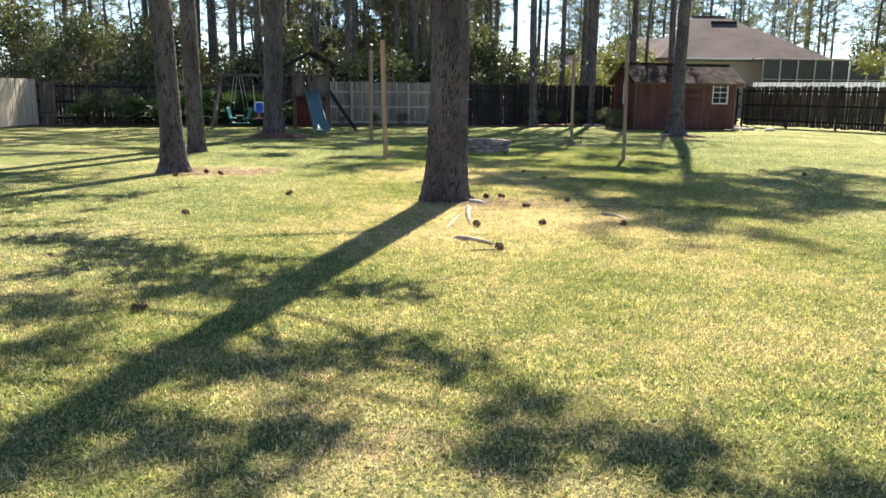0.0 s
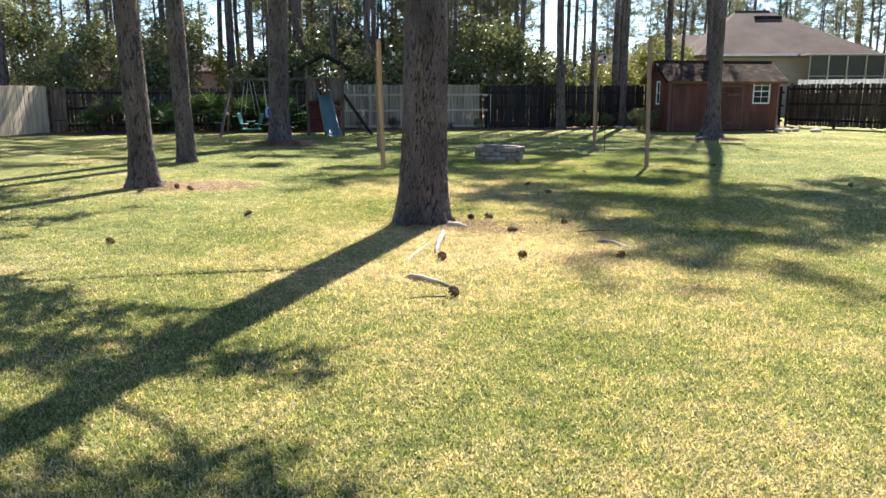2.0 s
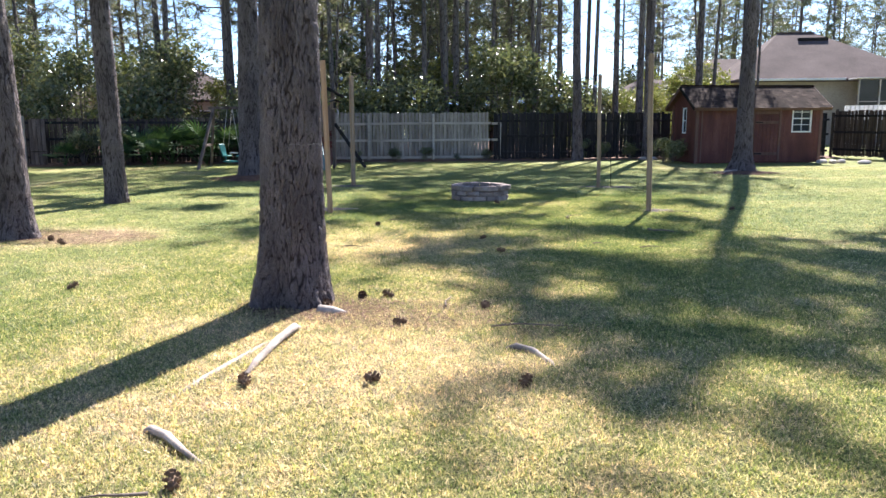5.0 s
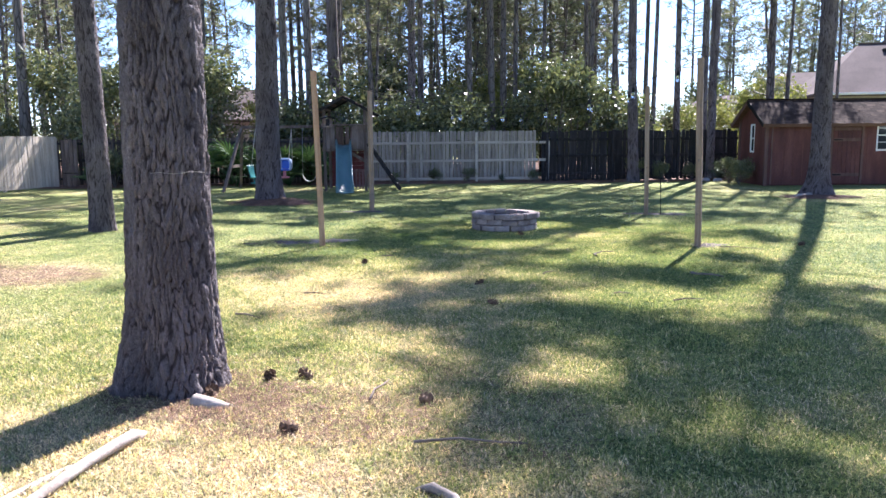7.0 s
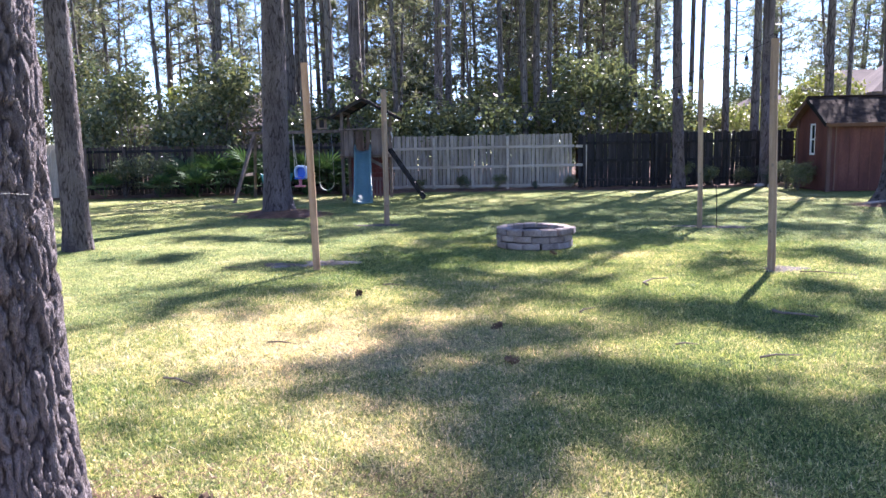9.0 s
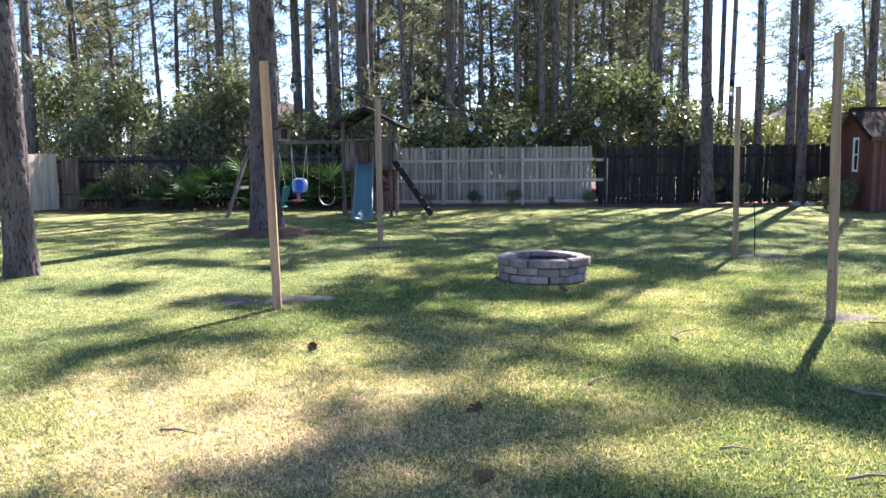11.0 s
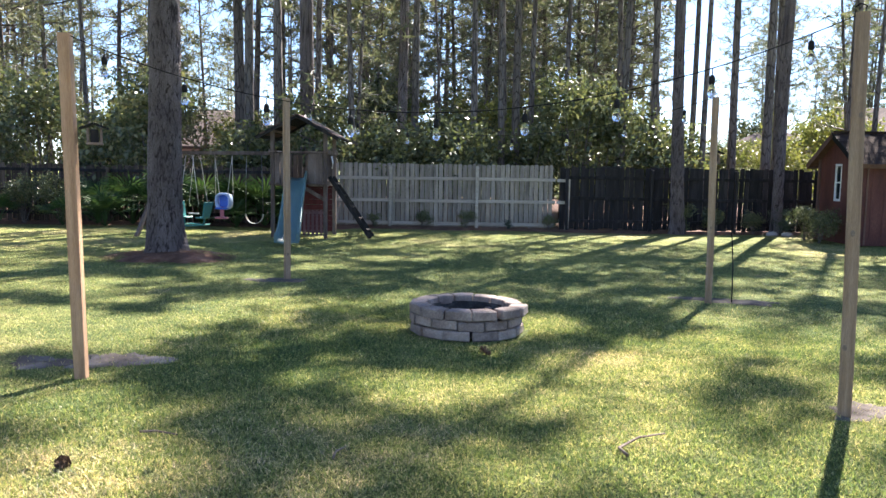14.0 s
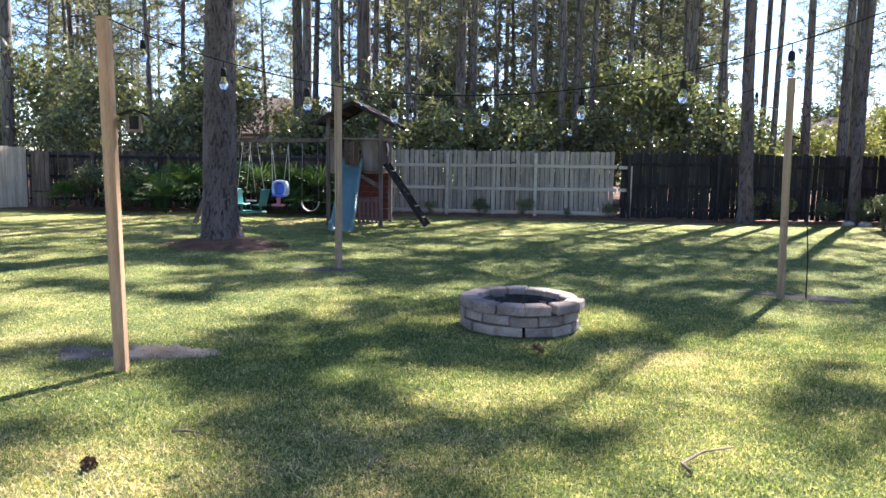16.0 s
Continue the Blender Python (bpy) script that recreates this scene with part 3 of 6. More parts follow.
for _z in (0.82, 1.46):
    _bm = bmesh.new()
    box(_bm, -0.15, 0.15, -0.019, 0.019, -0.045, 0.045, 0.004)
    part("rail", _bm, M_FENCE_R, pale_fence).matrix_basis = pose(-GATE_L + 0.19, -0.024, _z)
fence(along(0.14), U, 14.2, M_FENCE_D, M_FENCE_D, M_FENCE_D, "black-stained weathered board fence with narrow gaps", h=1.82, wild=0.016, gap=0.004, seed=4, first_post=0.2)
CORNER_R = along(14.5)
SIDE_R = Vector((0.6, -0.8, 0))
fence(CORNER_R + SIDE_R * 0.1, SIDE_R, 26.0, M_FENCE_B, M_FENCE_D, M_FENCE_B, "brown weathered board fence with light showing between boards", h=1.86, lift=0.08, wild=0.016, gap=0.008, inward=-1, seed=5, missing=0.006, rails=(0.35, 1.05, 1.72))
CORNER_L = Vector((-17.75, 29.9, 0))
fence(CORNER_L, Vector((0.05, -1.0, 0)).normalized(), 24.0, M_FENCE_W, M_FENCE_W, M_FENCE_W, "pale bleached board fence in full sun", h=1.78, wild=0.004, gap=0.002, inward=-1, seed=6, rails=(0.4, 1.5))

# stub of paired boards where the left fences meet
def fence_stub():
    root = thing("fence", "narrow stub of grey boards beside the fence corner", "fence", pose(*along(-17.05, -0.55), 0, 0, TURN))
    for k in range(4):
        piece("board", board_mesh("board", M_TIMBER, 0.13, 1.68, 70 + k), root, pose(-0.22 + 0.145 * k, 0.0, 0.02, 0, random.uniform(-1, 1), random.uniform(-3, 3)))
    bm = bmesh.new()
    beam(bm, (-0.3, 0.03, 0.5), (0.3, 0.03, 0.5), 0.04, 0.085, 0.004, 90)
    part("rail", bm, M_FENCE_B, root)


fence_stub()


def loose_plank():
    bm = bmesh.new()
    p = CORNER_R + SIDE_R * 4.2 - Vector((0.16, 0.12, 0))
    beam(bm, p + Vector((0, 0, 1.02)), p + SIDE_R * 1.1 + Vector((0, 0, 1.28)), 0.025, 0.13, 0.004, 90)
    tagged(part("plank", bm, M_FENCE_B, None), "loose slanting brown plank nailed across the fence", "plank")


loose_plank()


def ridged_sheet():
    """A corrugated metal edge just beyond the right fence."""
    bm = bmesh.new()
    pts = []
    p0 = CORNER_R + Vector((0.5, 0.3, 0))
    side = Vector((0.8, 0.6, 0))
    for i in range(221):
        d = i * 0.05
        p = p0 + SIDE_R * d + side * 0.03 * math.sin(d * 2 * math.pi / 0.2)
        pts.append(p)
    for z0, z1 in ((1.55, 2.13),):
        lo = [bm.verts.new((p.x, p.y, z0)) for p in pts]
        hi = [bm.verts.new((p.x, p.y, z1)) for p in pts]
        for k in range(len(pts) - 1):
            bm.faces.new((lo[k], lo[k + 1], hi[k + 1], hi[k]))
    bmesh.ops.solidify(bm, geom=bm.faces[:], thickness=0.004)
    root = thing("metal_fence", "corrugated pale metal sheet standing beyond the wooden fence", "fence")
    part("sheet", bm, M_METAL, root)
    for d in (0.2, 3.7, 7.2, 10.7):
        b2 = bmesh.new()
        q = p0 + SIDE_R * d + side * 0.1
        box(b2, q.x - 0.03, q.x + 0.03, q.y - 0.03, q.y + 0.03, -0.1, 2.1, 0.005)
        part("post", b2, M_METAL, root)


ridged_sheet()


# ---- shed ----
def window_unit(parent, m, w, h, cols, rows, name="window"):
    """A white framed window with glazing bars and separate panes."""
    win = thing(name, "", "")
    win.parent = parent
    win.matrix_basis = m
    bm = bmesh.new()
    t = 0.055
    for x0, x1, z0, z1 in ((-w / 2, w / 2, h / 2 - t, h / 2), (-w / 2, w / 2, -h / 2, -h / 2 + t), (-w / 2, -w / 2 + t, -h / 2 + t, h / 2 - t), (w / 2 - t, w / 2, -h / 2 + t, h / 2 - t)):
        box(bm, x0, x1, -0.03, 0.03, z0, z1, 0.004)
    box(bm, -w / 2 + t, w / 2 - t, -0.022, 0.022, -0.02, 0.02, 0.003)
    for c in range(1, cols):
        x = -w / 2 + t + (w - 2 * t) * c / cols
        box(bm, x - 0.01, x + 0.01, -0.016, 0.016, -h / 2 + t, h / 2 - t)
    for r in range(1, rows):
        z = -h / 2 + t + (h - 2 * t) * r / rows
        box(bm, -w / 2 + t, w / 2 - t, -0.014, 0.014, z - 0.01, z + 0.01)
    part("window_frame", bm, M_WHITE, win, "white window frame with glazing bars")
    for r in range(rows):
        for c in range(cols):
            bm = bmesh.new()
            cw, ch = (w - 2 * t) / cols, (h - 2 * t) / rows
            x, z = -w / 2 + t + cw * c, -h / 2 + t + ch * r
            box(bm, x + 0.011, x + cw - 0.011, -0.004, 0.004, z + 0.011, z + ch - 0.011)
            part("pane", bm, M_PANE, win)
    return win


def shed():
    L, D, H, RIDGE = 4.8, 2.0, 2.16, 2.78
    root = thing("shed", "faded red wooden garden shed with brown shingle roof and white windows", "shed", pose(6.45, 34.0, 0, 0, 0, TURN + 1.5))
    t = 0.06
    wx, wz, ww, wh = 4.05, 1.62, 0.78, 1.02

    def wall(name, boxes, mat, label=""):
        bm = bmesh.new()
        for b in boxes:
            box(bm, *b)
        return part(name, bm, mat, root, label)
    # front with a window opening
    wall("front_wall", [(0, wx - ww / 2, 0, t, 0.02, H), (wx + ww / 2, L, 0, t, 0.02, H), (wx - ww / 2, wx + ww / 2, 0, t, 0.02, wz - wh / 2), (wx - ww / 2, wx + ww / 2, 0, t, wz + wh / 2, H)], M_RED)
    # vertical grooves of the siding as proud strips
    x = 0.3
    while x < L - 0.1:
        if not (2.1 < x < 3.25 or abs(x - wx) < ww / 2 + 0.05):
            bm = bmesh.new()
            box(bm, x - 0.012, x + 0.012, -0.008, -0.0005, 0.04, H - 0.02)
            part("batten", bm, M_RED, root)
        x += 0.305
    wall("back_wall", [(0, L, D - t, D, 0.02, H)], M_RED)
    for x0, x1 in ((0, t), (L - t, L)):
        bm = bmesh.new()
        if x0 == 0:
            gw, gz, gwd, gh = 1.05, 1.55, 0.34, 0.95
            box(bm, x0, x1, t, gw - gwd / 2, 0.02, H)
            box(bm, x0, x1, gw + gwd / 2, D - t, 0.02, H)
            box(bm, x0, x1, gw - gwd / 2, gw + gwd / 2, 0.02, gz - gh / 2)
            box(bm, x0, x1, gw - gwd / 2, gw + gwd / 2, gz + gh / 2, H)
        else:
            box(bm, x0, x1, t, D - t, 0.02, H)
        v = [bm.verts.new(p) for p in ((x0, 0, H), (x0, D, H), (x0, D / 2, RIDGE - 0.05), (x1, 0, H), (x1, D, H), (x1, D / 2, RIDGE - 0.05))]
        for f in ((0, 1, 2), (3, 5, 4), (0, 3, 4, 1), (1, 4, 5, 2), (2, 5, 3, 0)):
            bm.faces.new([v[k] for k in f])
        bmesh.ops.recalc_face_normals(bm, faces=bm.faces)
        part("gable_wall", bm, M_RED, root)
    for (x, y) in ((0, 0), (L, 0), (0, D), (L, D)):
        bm = bmesh.new()
        box(bm, x - 0.055, x + 0.055, y - 0.02 if y == 0 else y - 0.05, y + 0.05 if y == 0 else y + 0.02, 0.0, H - 0.01, 0.004)
        part("corner_board", bm, M_REDD, root)
    wall("trim", [(0.1, L - 0.1, -0.022, -0.002, H - 0.14, H - 0.02), (0.16, 0.2, -0.02, -0.002, 0.05, H - 0.15), (2.04, 2.1, -0.02, -0.002, 0.05, H - 0.15)], M_REDD)
    # plank door
    door = thing("door", "", "")
    door.parent = root
    door.matrix_basis = pose(2.2, -0.004, 0.08)
    bm = bmesh.new()
    for k in range(6):
        box(bm, 0.003 + 0.155 * k, 0.15 + 0.155 * k, -0.025, 0, 0, 1.86, 0.003)
    leaf_ob = part("door_leaf", bm, M_RED, door)
    for z in (0.22, 1.35, 1.7):
        bm = bmesh.new()
        box(bm, 0.02, 0.92, -0.045, -0.026, z, z + 0.1, 0.003)
        part("ledge", bm, M_REDD, door)
    bm = bmesh.new()
    box(bm, -0.09, -0.01, -0.03, 0, -0.03, 1.95, 0.003)
    box(bm, 0.95, 1.03, -0.03, 0, -0.03, 1.95, 0.003)
    part("door_frame", bm, M_REDD, door)
    for z in (0.27, 1.4):
        bm = bmesh.new()
        box(bm, 0.02, 0.3, -0.055, -0.046, z - 0.02, z + 0.02)
        part("hinge", bm, M_BLACK, door)
    window_unit(root, pose(wx, t / 2, wz), ww, wh, 2, 4)
    window_unit(root, pose(t / 2, 1.05, 1.55, 0, 0, -90), 0.34, 0.95, 1, 2)
    # black sheet added inside, standing in for the unlit room behind the windows
    bm = bmesh.new()
    box(bm, 0.1, L - 0.1, 0.6, 0.65, 0.05, 2.0)
    part("inner_lining", bm, M_DARK, root)
    # roof: two slopes, boards under rows of shingles
    ov, side = 0.27, 0.24
    slope = math.atan2(RIDGE - H, D / 2)
    for sgn in (1, -1):
        bm = bmesh.new()
        run = (D / 2 + ov) / math.cos(slope)
        mm = pose(L / 2, D / 2, RIDGE, 0, 0, 0 if sgn == 1 else 180) @ pose(0, 0, 0, math.degrees(slope), 0, 0)
        box(bm, -L / 2 - side, L / 2 + side, -run, 0, -0.02, 0.025, 0, mm)
        part("roof_deck", bm, M_REDD, root)
        rng = random.Random(9 + sgn)
        me = []
        for k in range(3):
            b2 = bmesh.new()
            box(b2, 0, 0.29, -0.16, 0, 0, 0.008 + 0.002 * k)
            me.append(mesh_of("shingle", b2, M_SHINGLE))
        rows_n = int(run / 0.13)
        for r in range(rows_n + 1):
            x = -L / 2 - side - (0.15 if r % 2 else 0)
            while x < L / 2 + side - 0.02:
                xx = max(x, -L / 2 - side)
                y = -run + 0.15 + r * 0.13
                if y < 0.06 and sgn == 1:
                    piece("shingle", rng.choice(me), root, mm @ pose(min(xx, L / 2 + side - 0.29), min(y, 0.01), 0.029 + 0.0015 * r * 0, 2.6, 0, rng.uniform(-0.4, 0.4)))
                x += 0.3
        if sgn == -1:
            b2 = bmesh.new()
            for r in range(rows_n + 1):
                box(b2, -L / 2 - side, L / 2 + side, -run + r * 0.13, -run + r * 0.13 + 0.15, 0.027, 0.036, 0, mm @ pose(0, 0, 0, 0, 0, 0))
            tagged(part("shingle_cover", b2, M_SHINGLE, root), kind="stuff")
        b3 = bmesh.new()
        box(b3, -L / 2 - side, L / 2 + side, -run - 0.02, -run - 0.001, -0.09, 0.03, 0, mm)
        part("fascia", b3, M_REDD, root)
        for xx in (-L / 2 - side - 0.02, L / 2 + side):
            b3 = bmesh.new()
            box(b3, xx, xx + 0.02, -run, 0, -0.1, 0.03, 0, mm)
            part("barge_board", b3, M_BLACK if xx < 0 else M_REDD, root)
    bm = bmesh.new()
    beam(bm, (-side, D / 2, RIDGE + 0.035), (L + side, D / 2, RIDGE + 0.035), 0.03, 0.16, 0.008, 90)
    part("ridge_cap", bm, M_SHINGLE, root)


shed()


# ---- neighbouring house with a screened porch ----
def hip_roof(bm, w, d, z0, rise, ov, r0, r1, ry):
    """A hip roof over 0..w, 0..d with its ridge from x = r0 to x = r1 at y = ry."""
    a = [bm.verts.new(p) for p in ((-ov, -ov, z0), (w + ov, -ov, z0), (w + ov, d + ov, z0), (-ov, d + ov, z0))]
    b = [bm.verts.new((x, ry, z0 + rise)) for x in (r0, r1)]
    for f in ((a[0], a[1], b[1], b[0]), (a[1], a[2], b[1]), (a[2], a[3], b[0], b[1]), (a[3], a[0], b[0])):
        bm.faces.new(f)
    bm.faces.new(a[::-1])
    # a shallow eave band
    lo = [bm.verts.new((v.co.x, v.co.y, z0 - 0.18)) for v in a]
    for k in range(4):
        bm.faces.new((a[k], lo[k], lo[(k + 1) % 4], a[(k + 1) % 4]))


def house():
    root = thing("house", "single-storey house with a brown-grey hip roof and a screened porch", "house", pose(11.6, 54.9, 0, 0, 0, 3.0))
    W, D, E = 10.6, 9.5, 3.9
    bm = bmesh.new()
    for b in ((0, W, 0, 0.2, 0, E), (0, W, D - 0.2, D, 0, E), (0, 0.2, 0.2, D - 0.2, 0, E), (W - 0.2, W, 0.2, D - 0.2, 0, E)):
        box(bm, *b)
    part("wall", bm, M_WALLT, root)
    bm = bmesh.new()
    hip_roof(bm, W, D, E, 3.15, 0.45, 3.1, 5.2, 4.6)
    part("roof", bm, M_ROOF, root, "brown-grey shingled hip roof")
    # a lower wing behind, with a hip of its own
    bm = bmesh.new()
    for b in ((-2.6, -0.2, 6.0, 6.2, 0, E), (-2.6, -0.2, 13.0, 13.2, 0, E), (-2.6, -2.4, 6.2, 13.0, 0, E)):
        box(bm, *b)
    part("wall", bm, M_WALLT, root)
    bm = bmesh.new()
    hip_roof(bm, 6.0, 7.2, E, 1.9, 0.45, 2.2, 4.4, 3.6)
    bmesh.ops.translate(bm, verts=bm.verts, vec=(-2.6, 6.0, -0.006))
    part("roof", bm, M_ROOF, root)
    bm = bmesh.new()
    box(bm, 0.3, 5.7, -0.58, -0.46, E - 0.1, E + 0.02, 0.01)
    part("gutter", bm, M_WHITE, root, "white gutter along the eave")
    bm = bmesh.new()
    box(bm, 4.1, 5.9, 3.6, 3.9, E + 2.55, E + 2.75, 0.02)
    part("roof_vent", bm, M_FENCE_D, root)
    bm = bmesh.new()
    box(bm, 2.95, 5.35, 4.5, 4.7, E + 3.11, E + 3.19, 0.02)
    part("ridge_cap", bm, M_ROOF, root)
    # porch along the front, running past the house on one side
    bm = bmesh.new()
    box(bm, 5.8, 13.9, -2.2, -0.62, E - 0.12, E - 0.03, 0.02)
    part("porch_roof", bm, M_STONE, root, "flat white porch roof")
    pm = bmesh.new()
    box(pm, -0.035, 0.035, -0.035, 0.035, 0, E - 0.12, 0.005)
    pm = mesh_of("porch_post", pm, M_STONE)
    xs = [5.9 + 1.12 * k for k in range(8)]
    for x in xs:
        piece("porch_post", pm, root, pose(x, -2.1, 0))
    for z in (0.05, 1.6, 2.5):
        bm = bmesh.new()
        box(bm, 5.95, 13.7, -2.13, -2.07, z, z + 0.045)
        part("porch_rail", bm, M_STONE, root)
    for x0, x1 in zip(xs, xs[1:]):
        bm = bmesh.new()
        box(bm, x0 + 0.055, x1 - 0.055, -2.06, -2.05, 0.1, E - 0.15)
        part("screen", bm, M_SCREEN, root, "dark insect screen panel")
    bm = bmesh.new()
    box(bm, 5.9, 13.8, -2.0, -0.65, -0.02, 0.12)
    part("porch_floor", bm, M_STONE, root)
    for x in (0.6, 1.8, 3.0):
        bm = bmesh.new()
        box(bm, x, x + 0.8, -0.02, 0.01, 1.4, 2.8)
        part("window", bm, M_PANE, root)


def far_house(x, y, turn, w, d, rise, label):
    root = thing("house", label, "house", pose(x, y, 0, 0, 0, turn))
    bm = bmesh.new()
    for b in ((0, w, 0, 0.2, 0, 2.9), (0, w, d - 0.2, d, 0, 2.9), (0, 0.2, 0.2, d - 0.2, 0, 2.9), (w - 0.2, w, 0.2, d - 0.2, 0, 2.9)):
        box(bm, *b)
    part("wall", bm, M_WALLT, root)
    bm = bmesh.new()
    hip_roof(bm, w, d, 3.0, rise, 0.5, w / 2 - 1.5, w / 2 + 1.5, d / 2)
    part("roof", bm, M_ROOF, root)
    for k in range(3):
        xx = w * (0.2 + 0.25 * k)
        bm = bmesh.new()
        box(bm, xx, xx + 0.9, -0.03, 0.01, 1.0, 2.2)
        wn = part("window", bm, M_PANE, root)
        bm = bmesh.new()
        box(bm, xx - 0.06, xx + 0.96, -0.05, -0.031, 2.2, 2.28)
        box(bm, xx - 0.06, xx + 0.96, -0.05, -0.031, 0.92, 1.0)
        part("window_frame", bm, M_WHITE, wn)


house()
far_house(3.5, 70, -7, 8, 8, 1.8, "distant tan house with a low hip roof among pines")
far_house(-33, 52, 20, 13, 10, 2.6, "distant house roof behind the woods")
far_house(33, 60, -15, 14, 10, 2.4, "neighbouring house with a pale hip roof beyond the fence")


# ---- play set ----
def play_set():
    """A timber tower with a gable roof, a slide, a ladder and a swing beam on an A-frame."""
    root = thing("play_set", "weathered timber play tower with teal slide, ladder and swing beam", "play set", pose(-7.2, 29.75, 0, 0, 0, TURN))
    W, D, DECK, RAIL = 1.3, 1.35, 1.42, 2.1
    for x in (0, W):
        for y in (0, D):
            bm = bmesh.new()
            box(bm, x - 0.045, x + 0.045, y - 0.045, y + 0.045, -0.1, 2.62, 0.006)
            part("post", bm, M_TIMBER, root)
    for k in range(8):
        bm = bmesh.new()
        box(bm, 0.02 + 0.157 * k, 0.157 * k + 0.16, 0.05, D - 0.05, DECK - 0.04, DECK, 0.004)
        part("deck_board", bm, M_TIMBER, root)
    for y in (-0.06, D + 0.06):
        for z in (DECK - 0.1, RAIL):
            bm = bmesh.new()
            beam(bm, (-0.08, y, z), (W + 0.08, y, z), 0.03, 0.1, 0.004, 90)
            part("rail", bm, M_TIMBER, root)
    for x in (-0.06, W + 0.06):
        for z in (DECK - 0.1, RAIL):
            bm = bmesh.new()
            beam(bm, (x, -0.08, z), (x, D + 0.08, z), 0.03, 0.1, 0.004, 0)
            part("rail", bm, M_TIMBER, root)
    bm = bmesh.new()
    box(bm, -0.062, 0.062, -0.009, 0.009, DECK - 0.16, RAIL - 0.04, 0.003)
    slat = mesh_of("slat", bm, M_TIMBER)
    for x in (0.12, 0.26, 0.92, 1.06, 1.19):
        piece("slat", slat, root, pose(x, -0.032, 0, 0, random.uniform(-1, 1), 0))
    for k in range(8):
        piece("slat", slat, root, pose(0.1 + 0.155 * k, D + 0.032, 0, 0, random.uniform(-1, 1), 0))
    for k in range(7):
        piece("slat", slat, root, pose(-0.032, 0.16 + 0.165 * k, 0, 0, 0, 90))
    # gable roof of dark boards, ridge running back
    slope = math.atan2(0.36, W / 2)
    for s in (1, -1):
        m = pose(W / 2, D / 2, 3.0, 0, 0, 0) @ pose(0, 0, 0, 0, s * math.degrees(slope), 0)
        for k in range(8):
            bm = bmesh.new()
            a = s * (0.01 + 0.145 * k)
            b = s * (0.152 + 0.145 * k)
            box(bm, min(a, b), max(a, b), -D / 2 - 0.3, D / 2 + 0.3, -0.012, 0.012, 0.003, m)
            part("roof_board", bm, M_FENCE_D if k % 3 else M_REDD, root)
        for y in (-D / 2 - 0.25, D / 2 + 0.25):
            bm = bmesh.new()
            beam(bm, m @ Vector((0, y, -0.045)), m @ Vector((s * 1.16, y, -0.045)), 0.035, 0.06, 0.003)
            part("rafter", bm, M_FENCE_D, root)
    for x in (0.0, W):
        bm = bmesh.new()
        beam(bm, (x, -0.25, 2.6), (x, D + 0.25, 2.6), 0.06, 0.05, 0.003)
        part("roof_plate", bm, M_TIMBER, root)
    # red boarded wall and a picket gate under the deck
    for k in range(9):
        bm = bmesh.new()
        box(bm, 0.05, W - 0.05, D - 0.03, D - 0.01, 0.05 + 0.142 * k, 0.185 + 0.142 * k, 0.003)
        part("wall_board", bm, M_REDW, root)
    for z in (0.12, 0.58):
        bm = bmesh.new()
        box(bm, 0.73, W - 0.05, -0.02, 0.01, z, z + 0.07, 0.003)
        part("gate_rail", bm, M_PURP, root)
    for k in range(5):
        bm = bmesh.new()
        box(bm, 0.75 + 0.105 * k, 0.81 + 0.105 * k, -0.041, -0.021, 0.06, 0.68, 0.003)
        part("picket", bm, M_PURP, root)
    bm = bmesh.new()
    beam(bm, (0.8, -0.035, DECK - 0.2), (W - 0.02, -0.035, DECK - 0.48), 0.03, 0.09, 0.003)
    part("brace", bm, M_TIMBER, root)
    # slide: a moulded trough with raised rims and a bottom curl
    prof = [(0.04, DECK + 0.03), (-0.25, DECK - 0.06), (-0.8, DECK - 0.42), (-1.4, DECK - 0.86), (-1.85, 0.24), (-2.1, 0.12), (-2.4, 0.09)]
    sec = [(-0.29, 0.0), (-0.29, 0.19), (-0.25, 0.2), (-0.23, 0.17), (-0.2, 0.03), (0.0, 0.0), (0.2, 0.03), (0.23, 0.17), (0.25, 0.2), (0.29, 0.19), (0.29, 0.0), (0.0, -0.03)]
    bm = bmesh.new()
    rings = []
    for y, z in prof:
        wide = 1.0 + 0.1 * max(0, -y - 1.5)
        rings.append([bm.verts.new((0.6 + a * wide * 0.86 - 0.115 * y, y, z + b)) for a, b in sec])
    for a, b in zip(rings, rings[1:]):
        for k in range(len(sec)):
            bm.faces.new((a[k], b[k], b[(k + 1) % len(sec)], a[(k + 1) % len(sec)])).smooth = True
    bm.faces.new(rings[0])
    bm.faces.new(rings[-1][::-1])
    bmesh.ops.recalc_face_normals(bm, faces=bm.faces)
    part("slide", bm, M_TEAL, root, "teal moulded plastic slide")
    # ladder leaning on the side
    for y in (0.25, 0.85):
        bm = bmesh.new()
        beam(bm, (W + 0.05, y, DECK + 0.08), (W + 1.08, y, -0.02), 0.035, 0.1, 0.004)
        part("ladder_rail", bm, M_FENCE_D, root)
    for k in range(5):
        f = 0.12 + 0.19 * k
        bm = bmesh.new()
        box(bm, W + 0.05 + 1.03 * f - 0.06, W + 0.05 + 1.03 * f + 0.06, 0.27, 0.83, (DECK + 0.08) * (1 - f) - 0.015, (DECK + 0.08) * (1 - f) + 0.015, 0.003)
        part("rung", bm, M_FENCE_D, root)
    bm = bmesh.new()
    tube(bm, [(W + 0.16, -0.05, 2.0), (W + 0.2, -0.08, 1.85), (W + 0.17, -0.06, 1.7)], 0.02, 8)
    part("grab_handle", bm, M_CREAM, root)
    # swing beam and A-frame
    bm = bmesh.new()
